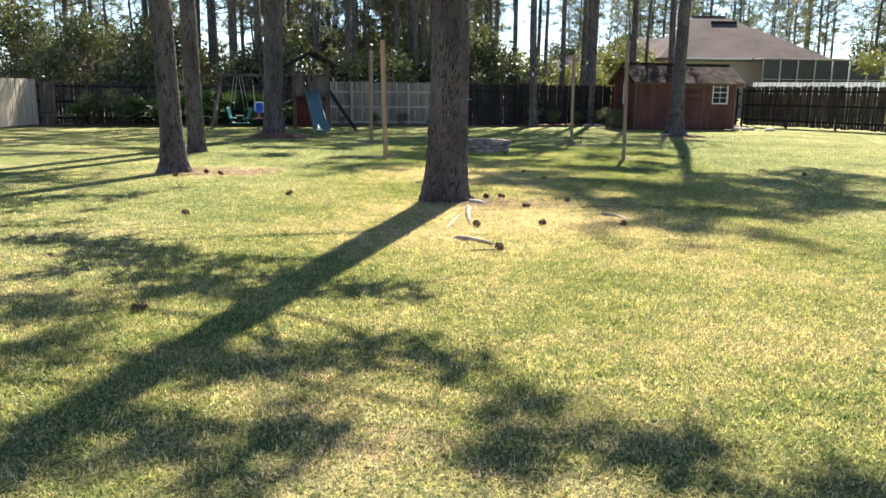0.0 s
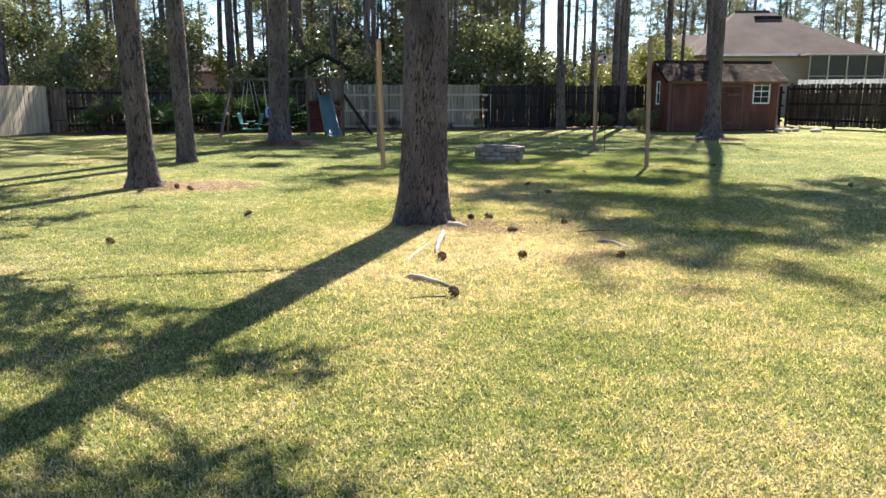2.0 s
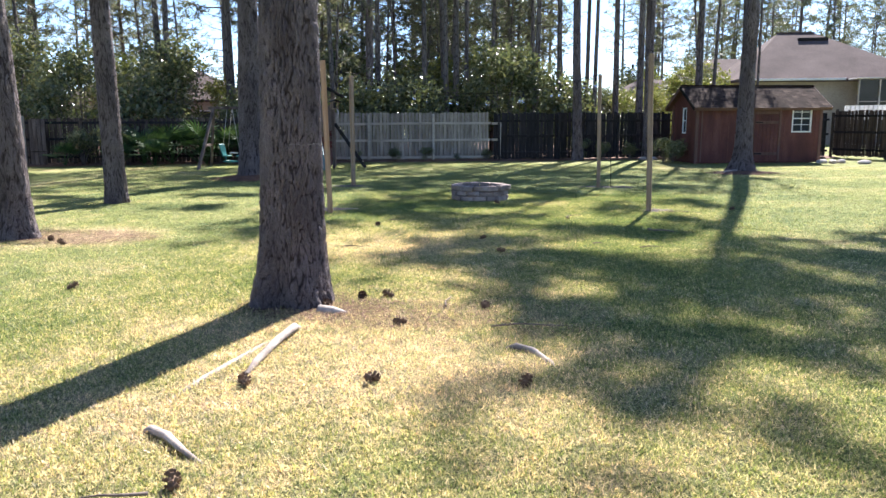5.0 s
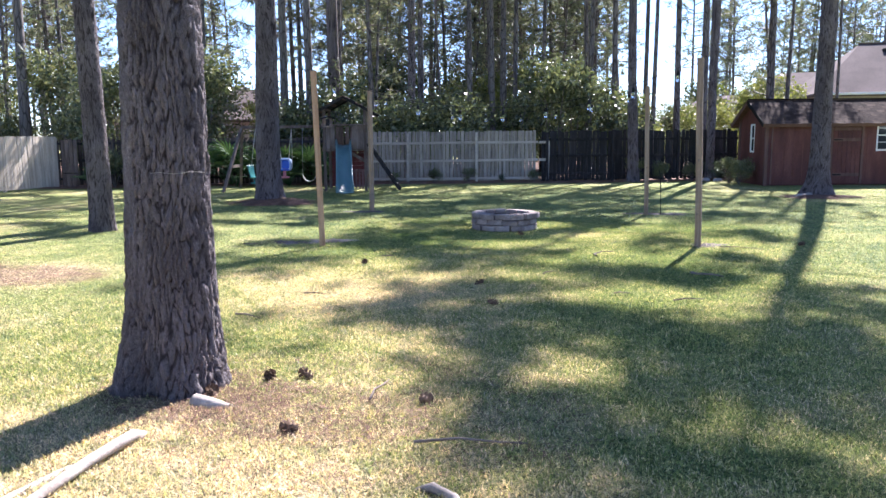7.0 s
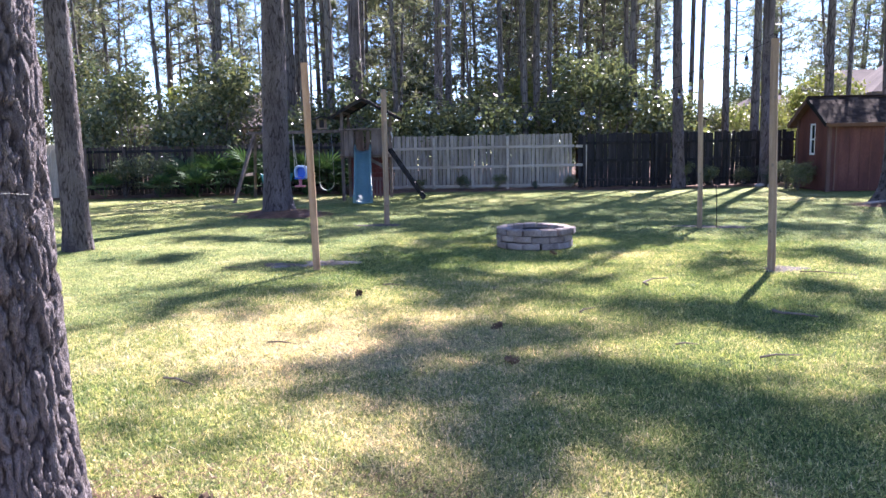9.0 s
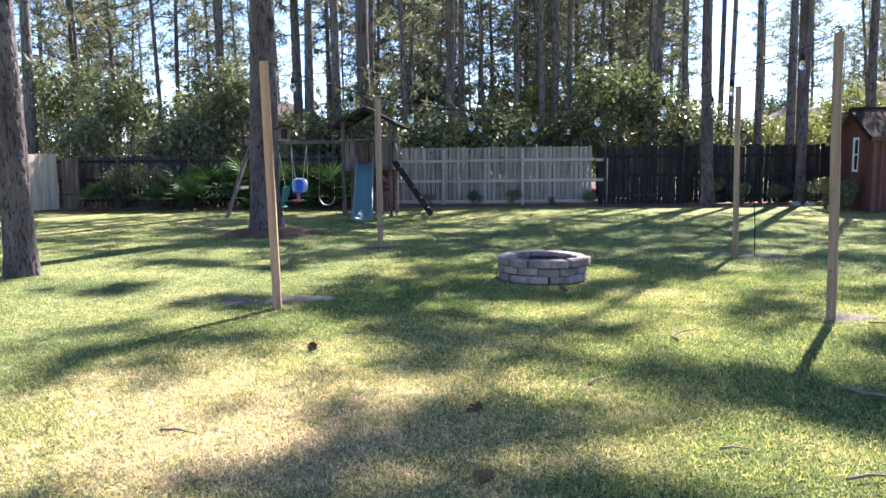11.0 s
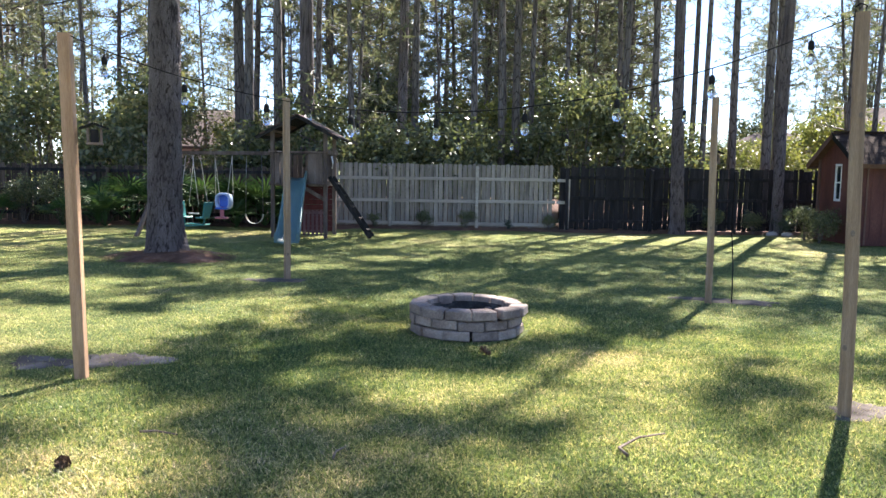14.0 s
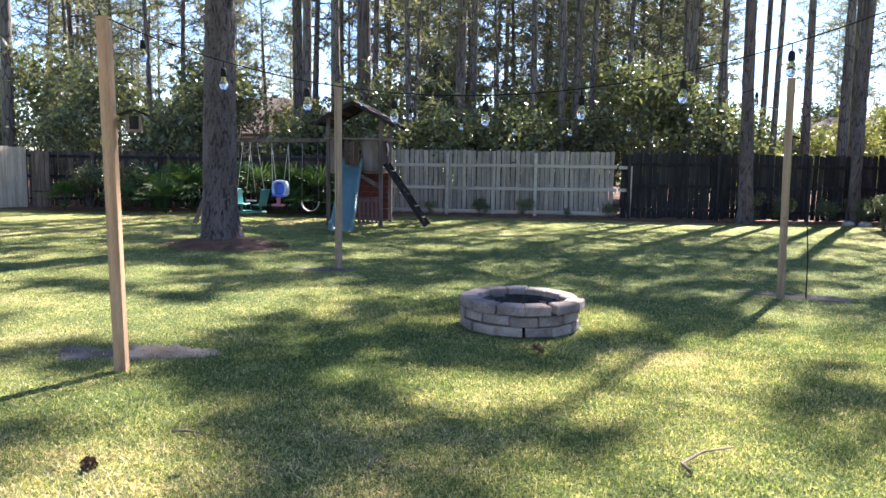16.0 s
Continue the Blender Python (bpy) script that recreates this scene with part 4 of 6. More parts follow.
    beam(bm, (-2.9, 0.45, 2.04), (0.0, 0.45, 2.06), 0.09, 0.14, 0.006, 90)
    part("swing_beam", bm, M_TIMBER, root)
    for y in (-0.75, 1.6):
        bm = bmesh.new()
        beam(bm, (-2.72, 0.45, 2.05), (-3.12, y, -0.05), 0.085, 0.085, 0.006)
        part("frame_leg", bm, M_TIMBER, root)
    bm = bmesh.new()
    beam(bm, (-2.95, -0.2, 0.8), (-2.95, 1.05, 0.8), 0.035, 0.085, 0.004)
    part("cross_brace", bm, M_TIMBER, root)
    return root


play_set()
SET = pose(-7.2, 29.75, 0, 0, 0, TURN)


def belt_swing(x):
    root = thing("belt_swing", "white belt swing seat on thin chains under the beam", "swing", SET @ pose(x, 0.45, 0))
    for s in (-0.22, 0.22):
        bm = bmesh.new()
        tube(bm, [(s * 0.85, 0, 1.99), (s * 0.95, 0, 1.2), (s, 0, 0.58)], 0.008, 5)
        part("chain", bm, M_CHAIN, root)
    bm = bmesh.new()
    pts = [Vector((0.22 * math.cos(a), 0, 0.52 - 0.24 * math.sin(a))) for a in np.linspace(math.pi, 0, 11)]
    lo = []
    for p in pts:
        lo.append([bm.verts.new(p + Vector((0, y, dz))) for y, dz in ((-0.07, 0), (0.07, 0), (0.07, 0.012), (-0.07, 0.012))])
    for a, b in zip(lo, lo[1:]):
        for k in range(4):
            bm.faces.new((a[k], b[k], b[(k + 1) % 4], a[(k + 1) % 4])).smooth = True
    bm.faces.new(lo[0])
    bm.faces.new(lo[-1][::-1])
    part("seat", bm, M_CREAM, root, "white flexible seat")


def toddler_swing(x):
    root = thing("toddler_swing", "blue and pale-blue bucket swing with pink footrest on ropes", "swing", SET @ pose(x, 0.45, 0, 0, 0, -12))
    for s in (-1, 1):
        bm = bmesh.new()
        tube(bm, [(s * 0.24, 0, 1.99), (s * 0.16, -0.12, 0.98)], 0.009, 5)
        tube(bm, [(s * 0.24, 0, 1.99), (s * 0.19, 0.12, 0.98)], 0.009, 5)
        part("rope", bm, M_ROPE, root)
    # pale shell: a rounded tall ring, with a blue padded back inside
    bm = bmesh.new()
    ring = []
    for k in range(20):
        t = 6.28318 * k / 20
        cx, cz = 0.2 * math.copysign(abs(math.cos(t)) ** 0.6, math.cos(t)), 0.84 + 0.2 * math.copysign(abs(math.sin(t)) ** 0.6, math.sin(t))
        ring.append([bm.verts.new((cx * f, y, 0.84 + (cz - 0.84) * f)) for f, y in ((1.0, -0.1), (1.08, -0.02), (1.0, 0.1), (0.8, 0.1), (0.8, -0.1))])
    for k in range(20):
        a, b = ring[k], ring[(k + 1) % 20]
        for j in range(5):
            bm.faces.new((a[j], a[(j + 1) % 5], b[(j + 1) % 5], b[j])).smooth = True
    bmesh.ops.recalc_face_normals(bm, faces=bm.faces)
    part("shell", bm, M_PALEB, root, "pale-blue plastic shell")
    bm = bmesh.new()
    box(bm, -0.155, 0.155, 0.02, 0.09, 0.68, 1.0, 0.03)
    part("backrest", bm, M_BLUE, root, "bright blue seat back")
    bm = bmesh.new()
    box(bm, -0.16, 0.16, -0.2, 0.06, 0.64, 0.69, 0.02)
    part("seat", bm, M_BLUE, root)
    bm = bmesh.new()
    box(bm, -0.05, 0.05, -0.13, -0.08, 0.46, 0.7, 0.012)
    box(bm, -0.16, 0.16, -0.2, -0.05, 0.40, 0.455, 0.018)
    part("footrest", bm, M_PINK, root, "pink footrest")


def glider_swing(x):
    root = thing("glider_swing", "teal two-seat plastic glider hanging from ropes", "swing", SET @ pose(x, 0.45, 0, 0, 0, 68))
    for s in (-1, 1):
        for t in (-1, 1):
            bm = bmesh.new()
            tube(bm, [(s * 0.14, t * 0.1, 1.99), (s * 0.17, t * 0.3, 0.75)], 0.009, 5)
            part("rope", bm, M_ROPE, root)
    for t in (-1, 1):
        bm = bmesh.new()
        box(bm, -0.17, 0.17, t * 0.38 - 0.02, t * 0.38 + 0.02, 0.42, 0.82, 0.015, None)
        for v in bm.verts:
            v.co.x *= 0.75 + 0.9 * max(0, v.co.z - 0.5)
            v.co.y += t * 0.25 * (v.co.z - 0.45)
        part("backrest", bm, M_TEALD, root)
        bm = bmesh.new()
        box(bm, -0.15, 0.15, min(t * 0.38, t * 0.16), max(t * 0.38, t * 0.16), 0.40, 0.44, 0.012)
        part("seat", bm, M_TEALD, root)
    bm = bmesh.new()
    tube(bm, [(-0.2, -0.3, 0.24), (0.2, -0.3, 0.24), (0.22, 0, 0.22), (0.2, 0.3, 0.24), (-0.2, 0.3, 0.24), (-0.22, 0, 0.22), (-0.2, -0.3, 0.24)], 0.022, 8)
    part("foot_rail", bm, M_TEALD, root)
    for t in (-1, 1):
        bm = bmesh.new()
        tube(bm, [(0, t * 0.3, 0.24), (0, t * 0.34, 0.43)], 0.025, 8)
        part("leg", bm, M_TEALD, root)
    bm = bmesh.new()
    box(bm, -0.03, 0.03, -0.16, 0.16, 0.5, 0.54, 0.012)
    part("handle", bm, M_CREAM, root)


belt_swing(-0.58)
toddler_swing(-1.35)
glider_swing(-2.12)


# ---- light posts and string lights ----
def light_post(bx, by, tx, ty, h, turn, material, label, knots):
    root = thing("wooden_post", label, "post", group="string light posts")
    bm = bmesh.new()
    m = Matrix.Translation((bx, by, 0)) @ Vector((tx - bx, ty - by, h)).to_track_quat("Z", "Y").to_matrix().to_4x4() @ pose(0, 0, 0, 0, 0, turn)
    r = 0.0445
    n = 12
    rings = []
    for i in range(n + 1):
        z = -0.15 + (h + 0.15) * i / n
        tw = radians(2.0 * i / n)
        ring = []
        for k in range(8):
            cx, cy = [(r, r - 0.006), (r - 0.006, r), (-r + 0.006, r), (-r, r - 0.006), (-r, -r + 0.006), (-r + 0.006, -r), (r - 0.006, -r), (r, -r + 0.006)][k]
            p = Vector((cx * math.cos(tw) - cy * math.sin(tw) + 0.004 * math.sin(i * 0.5), cx * math.sin(tw) + cy * math.cos(tw), z))
            ring.append(bm.verts.new(m @ p))
        rings.append(ring)
    for a, b in zip(rings, rings[1:]):
        for k in range(8):
            bm.faces.new((a[k], a[(k + 1) % 8], b[(k + 1) % 8], b[k]))
    bm.faces.new(rings[-1])
    bm.faces.new(rings[0][::-1])
    part("post", bm, material, root)
    for z, s in knots:
        bm = bmesh.new()
        bmesh.ops.create_uvsphere(bm, u_segments=10, v_segments=6, radius=0.5)
        bmesh.ops.transform(bm, matrix=m @ pose(s * 0.015, -r, z) @ Matrix.Diagonal((0.03, 0.006, 0.045, 1)), verts=bm.verts)
        part("knot", bm, M_STICK, root)
    bm = bmesh.new()
    tube(bm, [m @ Vector(p) for p in ((0.01, -0.01, h - 0.01), (0.02, -0.02, h + 0.04), (-0.02, -0.04, h + 0.055), (-0.05, -0.05, h + 0.03))], 0.005, 6)
    part("hook", bm, M_BLACK, root)
    return Vector((tx, ty, h))


TOP_L = light_post(-1.83, 17.83, -1.90, 17.84, 2.68, 32, M_POST, "pale new square pine post with a slight lean", [(0.9, 0), (1.6, 1)])
TOP_R = light_post(3.79, 18.98, 3.735, 18.95, 2.78, 52, M_POSTG, "greyed square pine post with a long split", [(1.3, 0), (0.5, -1), (2.1, 1)])
TOP_L2 = light_post(-3.12, 23.3, -3.1, 23.27, 2.72, 12, M_POSTG, "greyed square pine post standing on bare soil", [(0.4, 0)])
TOP_R2 = light_post(2.93, 23.75, 2.9, 23.65, 2.68, 15, M_POSTG, "greyed square pine post beside a thin metal stake", [(1.0, 0)])


def bulb_parts():
    """The glass and the socket of one bulb, hanging below its origin."""
    bm = bmesh.new()
    prof = [(0.012, -0.105), (0.018, -0.118), (0.027, -0.145), (0.030, -0.165), (0.026, -0.188), (0.014, -0.203), (0.002, -0.207)]
    rings = [[bm.verts.new((r * math.cos(6.28318 * k / 12), r * math.sin(6.28318 * k / 12), z)) for k in range(12)] for r, z in prof]
    for a, b in zip(rings, rings[1:]):
        for k in range(12):
            bm.faces.new((a[k], b[k], b[(k + 1) % 12], a[(k + 1) % 12])).smooth = True
    bmesh.ops.recalc_face_normals(bm, faces=bm.faces)
    glass = mesh_of("bulb", bm, M_BULB)
    bm = bmesh.new()
    tube(bm, [(0, 0, 0.0), (0, 0, -0.05)], 0.004, 6)
    tube(bm, [(0, 0, -0.045), (0, 0, -0.06), (0, 0, -0.10), (0, 0, -0.11)], [0.012, 0.02, 0.022, 0.016], 10)
    return glass, mesh_of("socket", bm, M_BLACK)


BULB, SOCKET = bulb_parts()


def string_light(a, b, sag, n, label, f0=0.0):
    """A sagging cable with hanging bulbs."""
    root = thing("string_light", label, "string lights", group="string lights round the fire pit")
    def at(f):
        p = a.lerp(b, f)
        return p - Vector((0, 0, 4 * sag * f * (1 - f)))
    bm = bmesh.new()
    tube(bm, [at(i / 28) for i in range(29)], 0.0042, 6)
    part("cable", bm, M_BLACK, root)
    for k in range(n):
        f = (k + 0.5 + f0) / n
        p = at(f)
        bulb = piece("bulb", BULB, root, Matrix.Translation(p))
        bulb.visible_shadow = False
        s = piece("socket", SOCKET, bulb, Matrix())


string_light(TOP_L, TOP_R, 0.63, 9, "black cable of clear glass bulbs sagging between two posts")
string_light(TOP_L2, TOP_R2, 0.52, 8, "black cable of clear glass bulbs along the far posts")


def bird_feeder(x, y, z, turn):
    root = thing("bird_feeder", "small dark-roofed wooden bird feeder fixed behind a post", "bird feeder", pose(x, y, z, 0, 0, turn))
    bm = bmesh.new()
    for s in (-1, 1):
        box(bm, 0, 0.11, -0.09, 0.09, 0, 0.012, 0, pose(0, 0, 0.14, 0, 22, 0) if s == 1 else pose(0, 0, 0.14, 0, 22, 180))
    for f in bm.faces:
        f.smooth = False
    m1 = part("roof", bm, M_BLACK, root)
    bm = bmesh.new()
    box(bm, -0.06, 0.06, -0.06, 0.06, -0.02, 0.0, 0.003)
    box(bm, -0.055, -0.04, -0.055, -0.04, 0, 0.11)
    box(bm, 0.04, 0.055, -0.055, -0.04, 0, 0.11)
    box(bm, -0.055, -0.04, 0.04, 0.055, 0, 0.11)
    box(bm, 0.04, 0.055, 0.04, 0.055, 0, 0.11)
    part("tray", bm, M_STICK, root)
    bm = bmesh.new()
    box(bm, -0.03, 0.03, -0.03, 0.03, 0.0, 0.10, 0.006)
    part("seed_box", bm, M_FENCE_D, root)


bird_feeder(-1.745, 17.95, 1.86, 40)
bird_feeder(2.93, 23.90, 1.86, 10)


def stake():
    bm = bmesh.new()
    tube(bm, [(3.23, 23.85, -0.1), (3.22, 23.86, 0.5), (3.19, 23.86, 0.88)], 0.008, 6)
    root = thing("metal_stake", "thin dark metal garden stake in the soil", "stake")
    part("rod", bm, M_BLACK, root)
    bm = bmesh.new()
    tube(bm, [(3.19, 23.86, 0.86), (3.175, 23.86, 0.92), (3.2, 23.86, 0.95), (3.225, 23.86, 0.92)], 0.007, 6)
    part("hook", bm, M_BLACK, root)


stake()


# ---- fire pit ----
def fire_pit():
    R, T, HB = 0.605, 0.18, 0.106
    root = thing("fire_pit", "round fire pit of three courses of tumbled concrete blocks", "fire pit", pose(0.45, 20.85, 0, 0, 0, 8))
    n = 13
    meshes = []
    for k in range(6):
        rng = random.Random(40 + k)
        bm = bmesh.new()
        a = math.pi / n * 0.945
        co = []
        for r in (R - T, R):
            for s in (-a, a):
                for z in (0, HB - 0.007):
                    rr = r if r < R else R * math.cos(a) * 1.0 / math.cos(a)
                    co.append(Vector((rr * math.sin(s), -rr * math.cos(s), z)))
        mid = Vector((0, -R * 1.012, 0))
        v = [bm.verts.new(c + Vector((rng.uniform(-1, 1), rng.uniform(-1, 1), rng.uniform(-0.4, 0.4))) * 0.004) for c in co]
        for f in ((0, 1, 3, 2), (4, 6, 7, 5), (0, 4, 5, 1), (2, 3, 7, 6), (1, 5, 7, 3), (0, 2, 6, 4)):
            bm.faces.new([v[i] for i in f])
        bmesh.ops.recalc_face_normals(bm, faces=bm.faces)
        bmesh.ops.bevel(bm, geom=bm.edges[:], offset=0.012, segments=1, affect="EDGES")
        bmesh.ops.subdivide_edges(bm, edges=[e for e in bm.edges if e.calc_length() > 0.12], cuts=1)
        for w in bm.verts:
            w.co += Vector(noise.noise_vector(w.co * 14 + Vector((k, 0, 0)))) * 0.006
        meshes.append(mesh_of("block", bm, M_BLOCK))
    rng = random.Random(8)
    for c in range(3):
        for k in range(n):
            a = 360.0 / n * (k + 0.5 * (c % 2)) + rng.uniform(-0.25, 0.25)
            out = rng.uniform(-0.008, 0.01)
            if c == 2 and 55 < a % 360 < 84:
                out = 0.045
            m = pose(0, 0, HB * c - 0.012, 0, 0, a) @ pose(0, -out, 0, rng.uniform(-0.8, 0.8), rng.uniform(-0.6, 0.6), rng.uniform(-1.2, 1.2))
            piece("block", rng.choice(meshes), root, m)
    bm = bmesh.new()
    ring = []
    for k in range(36):
        t = 6.28318 * k / 36
        r = R - T - 0.012 + 0.004 * noise.noise(Vector((math.cos(t) * 4, math.sin(t) * 4, 0)))
        ring.append([bm.verts.new((q * math.cos(t), q * math.sin(t), z)) for q, z in ((r, 0.0), (r, 0.235), (r + 0.008, 0.235), (r + 0.008, 0.0))])
    for k in range(36):
        a, b = ring[k], ring[(k + 1) % 36]
        for j in range(4):
            bm.faces.new((a[j], b[j], b[(j + 1) % 4], a[(j + 1) % 4])).smooth = True
    bmesh.ops.recalc_face_normals(bm, faces=bm.faces)
    part("soot_lining", bm, M_ASH, root, "soot-blackened inner face")
    bm = bmesh.new()
    rings = []
    for i in range(6):
        f = i / 5
        rings.append([bm.verts.new((0.39 * f * math.cos(t), 0.39 * f * math.sin(t), 0.05 + 0.03 * noise.noise(Vector((f * 3 * math.cos(t), f * 3 * math.sin(t), 1))))) for t in np.linspace(0, 6.28318, 25)[:-1]])
    for a, b in zip(rings, rings[1:]):
        for k in range(24):
            bm.faces.new((a[k], b[k], b[(k + 1) % 24], a[(k + 1) % 24])).smooth = True
    bmesh.ops.remove_doubles(bm, verts=bm.verts, dist=0.0005)
    part("ash_bed", bm, M_ASH, root, "grey-black ash and charcoal")
    for k in range(5):
        bm = bmesh.new()
        a = rng.uniform(0, 6.28)
        p = Vector((0.2 * math.cos(a), 0.2 * math.sin(a), 0.09))
        d = Vector((math.cos(a + 1.7), math.sin(a + 1.7), rng.uniform(0, 0.4))) * 0.2
        tube(bm, [p - d, p + Vector((0.01, 0.01, 0.02)), p + d], [0.02, 0.024, 0.018], 7)
        part("charred_stick", bm, M_ASH, root)


fire_pit()


# ---- trees ----
def worley(u, v, period_u, seed):
    """Distance to the nearest cell border on a jittered grid that wraps in u."""
    rng = np.random.default_rng(seed)
    nu = max(int(period_u), 3)
    nv = int(v.max()) + 3
    ju, jv = rng.random((nv, nu)), rng.random((nv, nu))
    cu, cv = np.floor(u).astype(int), np.floor(v).astype(int)
    f1 = np.full(u.shape, 9.0)
    f2 = np.full(u.shape, 9.0)
    ident = np.zeros(u.shape)
    for du in (-1, 0, 1):
        for dv in (-1, 0, 1):
            gu, gv = cu + du, np.clip(cv + dv, 0, nv - 1)
            a, b = ju[gv, gu % nu], jv[gv, gu % nu]
            d = np.hypot(gu + 0.1 + 0.8 * a - u, cv + dv + 0.1 + 0.8 * b - v)
            near = d < f1
            f2 = np.where(near, f1, np.minimum(f2, d))
            ident = np.where(near, a + b, ident)
            f1 = np.where(near, d, f1)
    return f2 - f1, ident


def vnoise(u, v, period_u, seed):
    """Smooth random field from 0 to 1 that wraps in u."""
    rng = np.random.default_rng(seed + 1000)
    nu = max(int(period_u), 2)
    nv = int(v.max()) + 4
    g = rng.random((nv, nu))
    i, j = np.floor(u).astype(int), np.floor(v).astype(int)
    fu, fv = u - i, v - j
    fu, fv = fu * fu * (3 - 2 * fu), fv * fv * (3 - 2 * fv)
    j0, j1 = np.clip(j, 0, nv - 1), np.clip(j + 1, 0, nv - 1)
    a = g[j0, i % nu] * (1 - fu) + g[j0, (i + 1) % nu] * fu
    b = g[j1, i % nu] * (1 - fu) + g[j1, (i + 1) % nu] * fu
    return a * (1 - fv) + b * fv


def bark_trunk(name, parent, base_xy, lean, r0, r1, h, flare, cells, seg, dz, seed, detail_h=5.0):
    """A trunk whose bark plates stand proud of dark furrows."""
    zs = np.concatenate([np.arange(-0.12, detail_h, dz), np.arange(detail_h, h + 0.01, 0.5)])
    th = np.linspace(0, 2 * math.pi, seg, endpoint=False)
    T, Z = np.meshgrid(th, zs)
    rng = np.random.default_rng(seed)
    ph = rng.random(4) * 6.28
    prof = r1 + (r0 - r1) * np.clip(1 - Z / h, 0, 1) ** 0.9
    butt = flare * np.exp(-np.clip(Z, 0, None) / 0.33) * (1 + 0.35 * np.sin(3 * T + ph[0]) + 0.25 * np.sin(5 * T + ph[1]))
    R = prof + butt + 0.012 * np.sin(2 * T + ph[2] + Z * 0.5)
    cu = T / (2 * math.pi) * cells
    cell_w = 2 * math.pi * r0 / cells
    zc = (Z + 0.5) / cell_w
    wob = 1.5 * (vnoise(cu * 0.5, zc * 0.22, cells // 2, seed) - 0.5) + 0.8 * (vnoise(cu, zc * 0.55, cells, seed + 1) - 0.5) + 0.45 * (vnoise(cu * 3, zc * 1.6, cells * 3, seed + 2) - 0.5)
    e, idn = worley(cu + wob, zc / 6.0 + 0.8 * (vnoise(cu * 2, zc * 0.4, cells * 2, seed + 3) - 0.5), cells, seed)
    e2, _ = worley(cu * 2 + wob, zc / 2.6 + 0.5 * vnoise(cu * 2, zc, cells * 2, seed + 5), cells * 2, seed + 9)
    grain = vnoise(cu * 5, zc * 1.2, cells * 5, seed + 6)
    open_up = 0.2 + 0.3 * vnoise(cu * 0.5, zc * 0.3, cells // 2, seed + 7)
    plate = np.clip(e / open_up, 0, 1) * (0.78 + 0.22 * np.clip(e2 / 0.2, 0, 1)) * (0.6 + 0.6 * grain)
    plate = np.clip(plate, 0, 1)
    fade = np.where(Z < detail_h, 1.0, 0.5)
    R = R + (plate - 0.5) * min(0.028, 0.1 * r0) * fade + (idn - 1.0) * 0.009
    X = R * np.cos(T) + lean[0] * np.clip(Z, 0, None) + 0.05 * np.sin(Z * 0.35 + ph[0]) * np.clip(Z / 4, 0, 1)
    Y = R * np.sin(T) + lean[1] * np.clip(Z, 0, None)
    verts = np.stack([X, Y, Z], -1).reshape(-1, 3)
    nz = len(zs)
    i, j = np.meshgrid(np.arange(seg), np.arange(nz - 1))
    a = (j * seg + i).ravel()
    b = (j * seg + (i + 1) % seg).ravel()
    faces = np.stack([a, b, b + seg, a + seg], -1).ravel()
    me = raw_mesh(name, verts, faces, 4, M_BARK, True)
    at = me.attributes.new("plate", "FLOAT", "POINT")
    at.data.foreach_set("value", plate.ravel().astype(np.float32))
    ob = new(name, me)
    ob.parent = parent
    return ob


def needle_clumps(centres, size, per, seed):
    """Bundles of long thin needles fanned round each centre: arrays of vertices."""
    rng = np.random.default_rng(seed)
    n = len(centres)
    c = np.repeat(np.asarray(centres), per, axis=0)
    d = rng.normal(size=(n * per, 3))
    d[:, 2] = d[:, 2] * 0.8 + 0.15
    d /= np.linalg.norm(d, axis=1, keepdims=True)
    ln = size * (0.65 + 0.6 * rng.random((n * per, 1)))
    s = np.cross(d, rng.normal(size=(n * per, 3)))
    s /= np.linalg.norm(s, axis=1, keepdims=True) + 1e-9
    w = size * 0.115
    v = np.empty((n * per, 3, 3))
    v[:, 0] = c + d * ln * 0.12 - s * w * 0.6
    v[:, 1] = c + d * ln * 0.12 + s * w * 0.6
    v[:, 2] = c + d * ln
    droop = np.zeros(3)
    v[:, 2, 2] -= ln[:, 0] * 0.12
    return v.reshape(-1, 3)


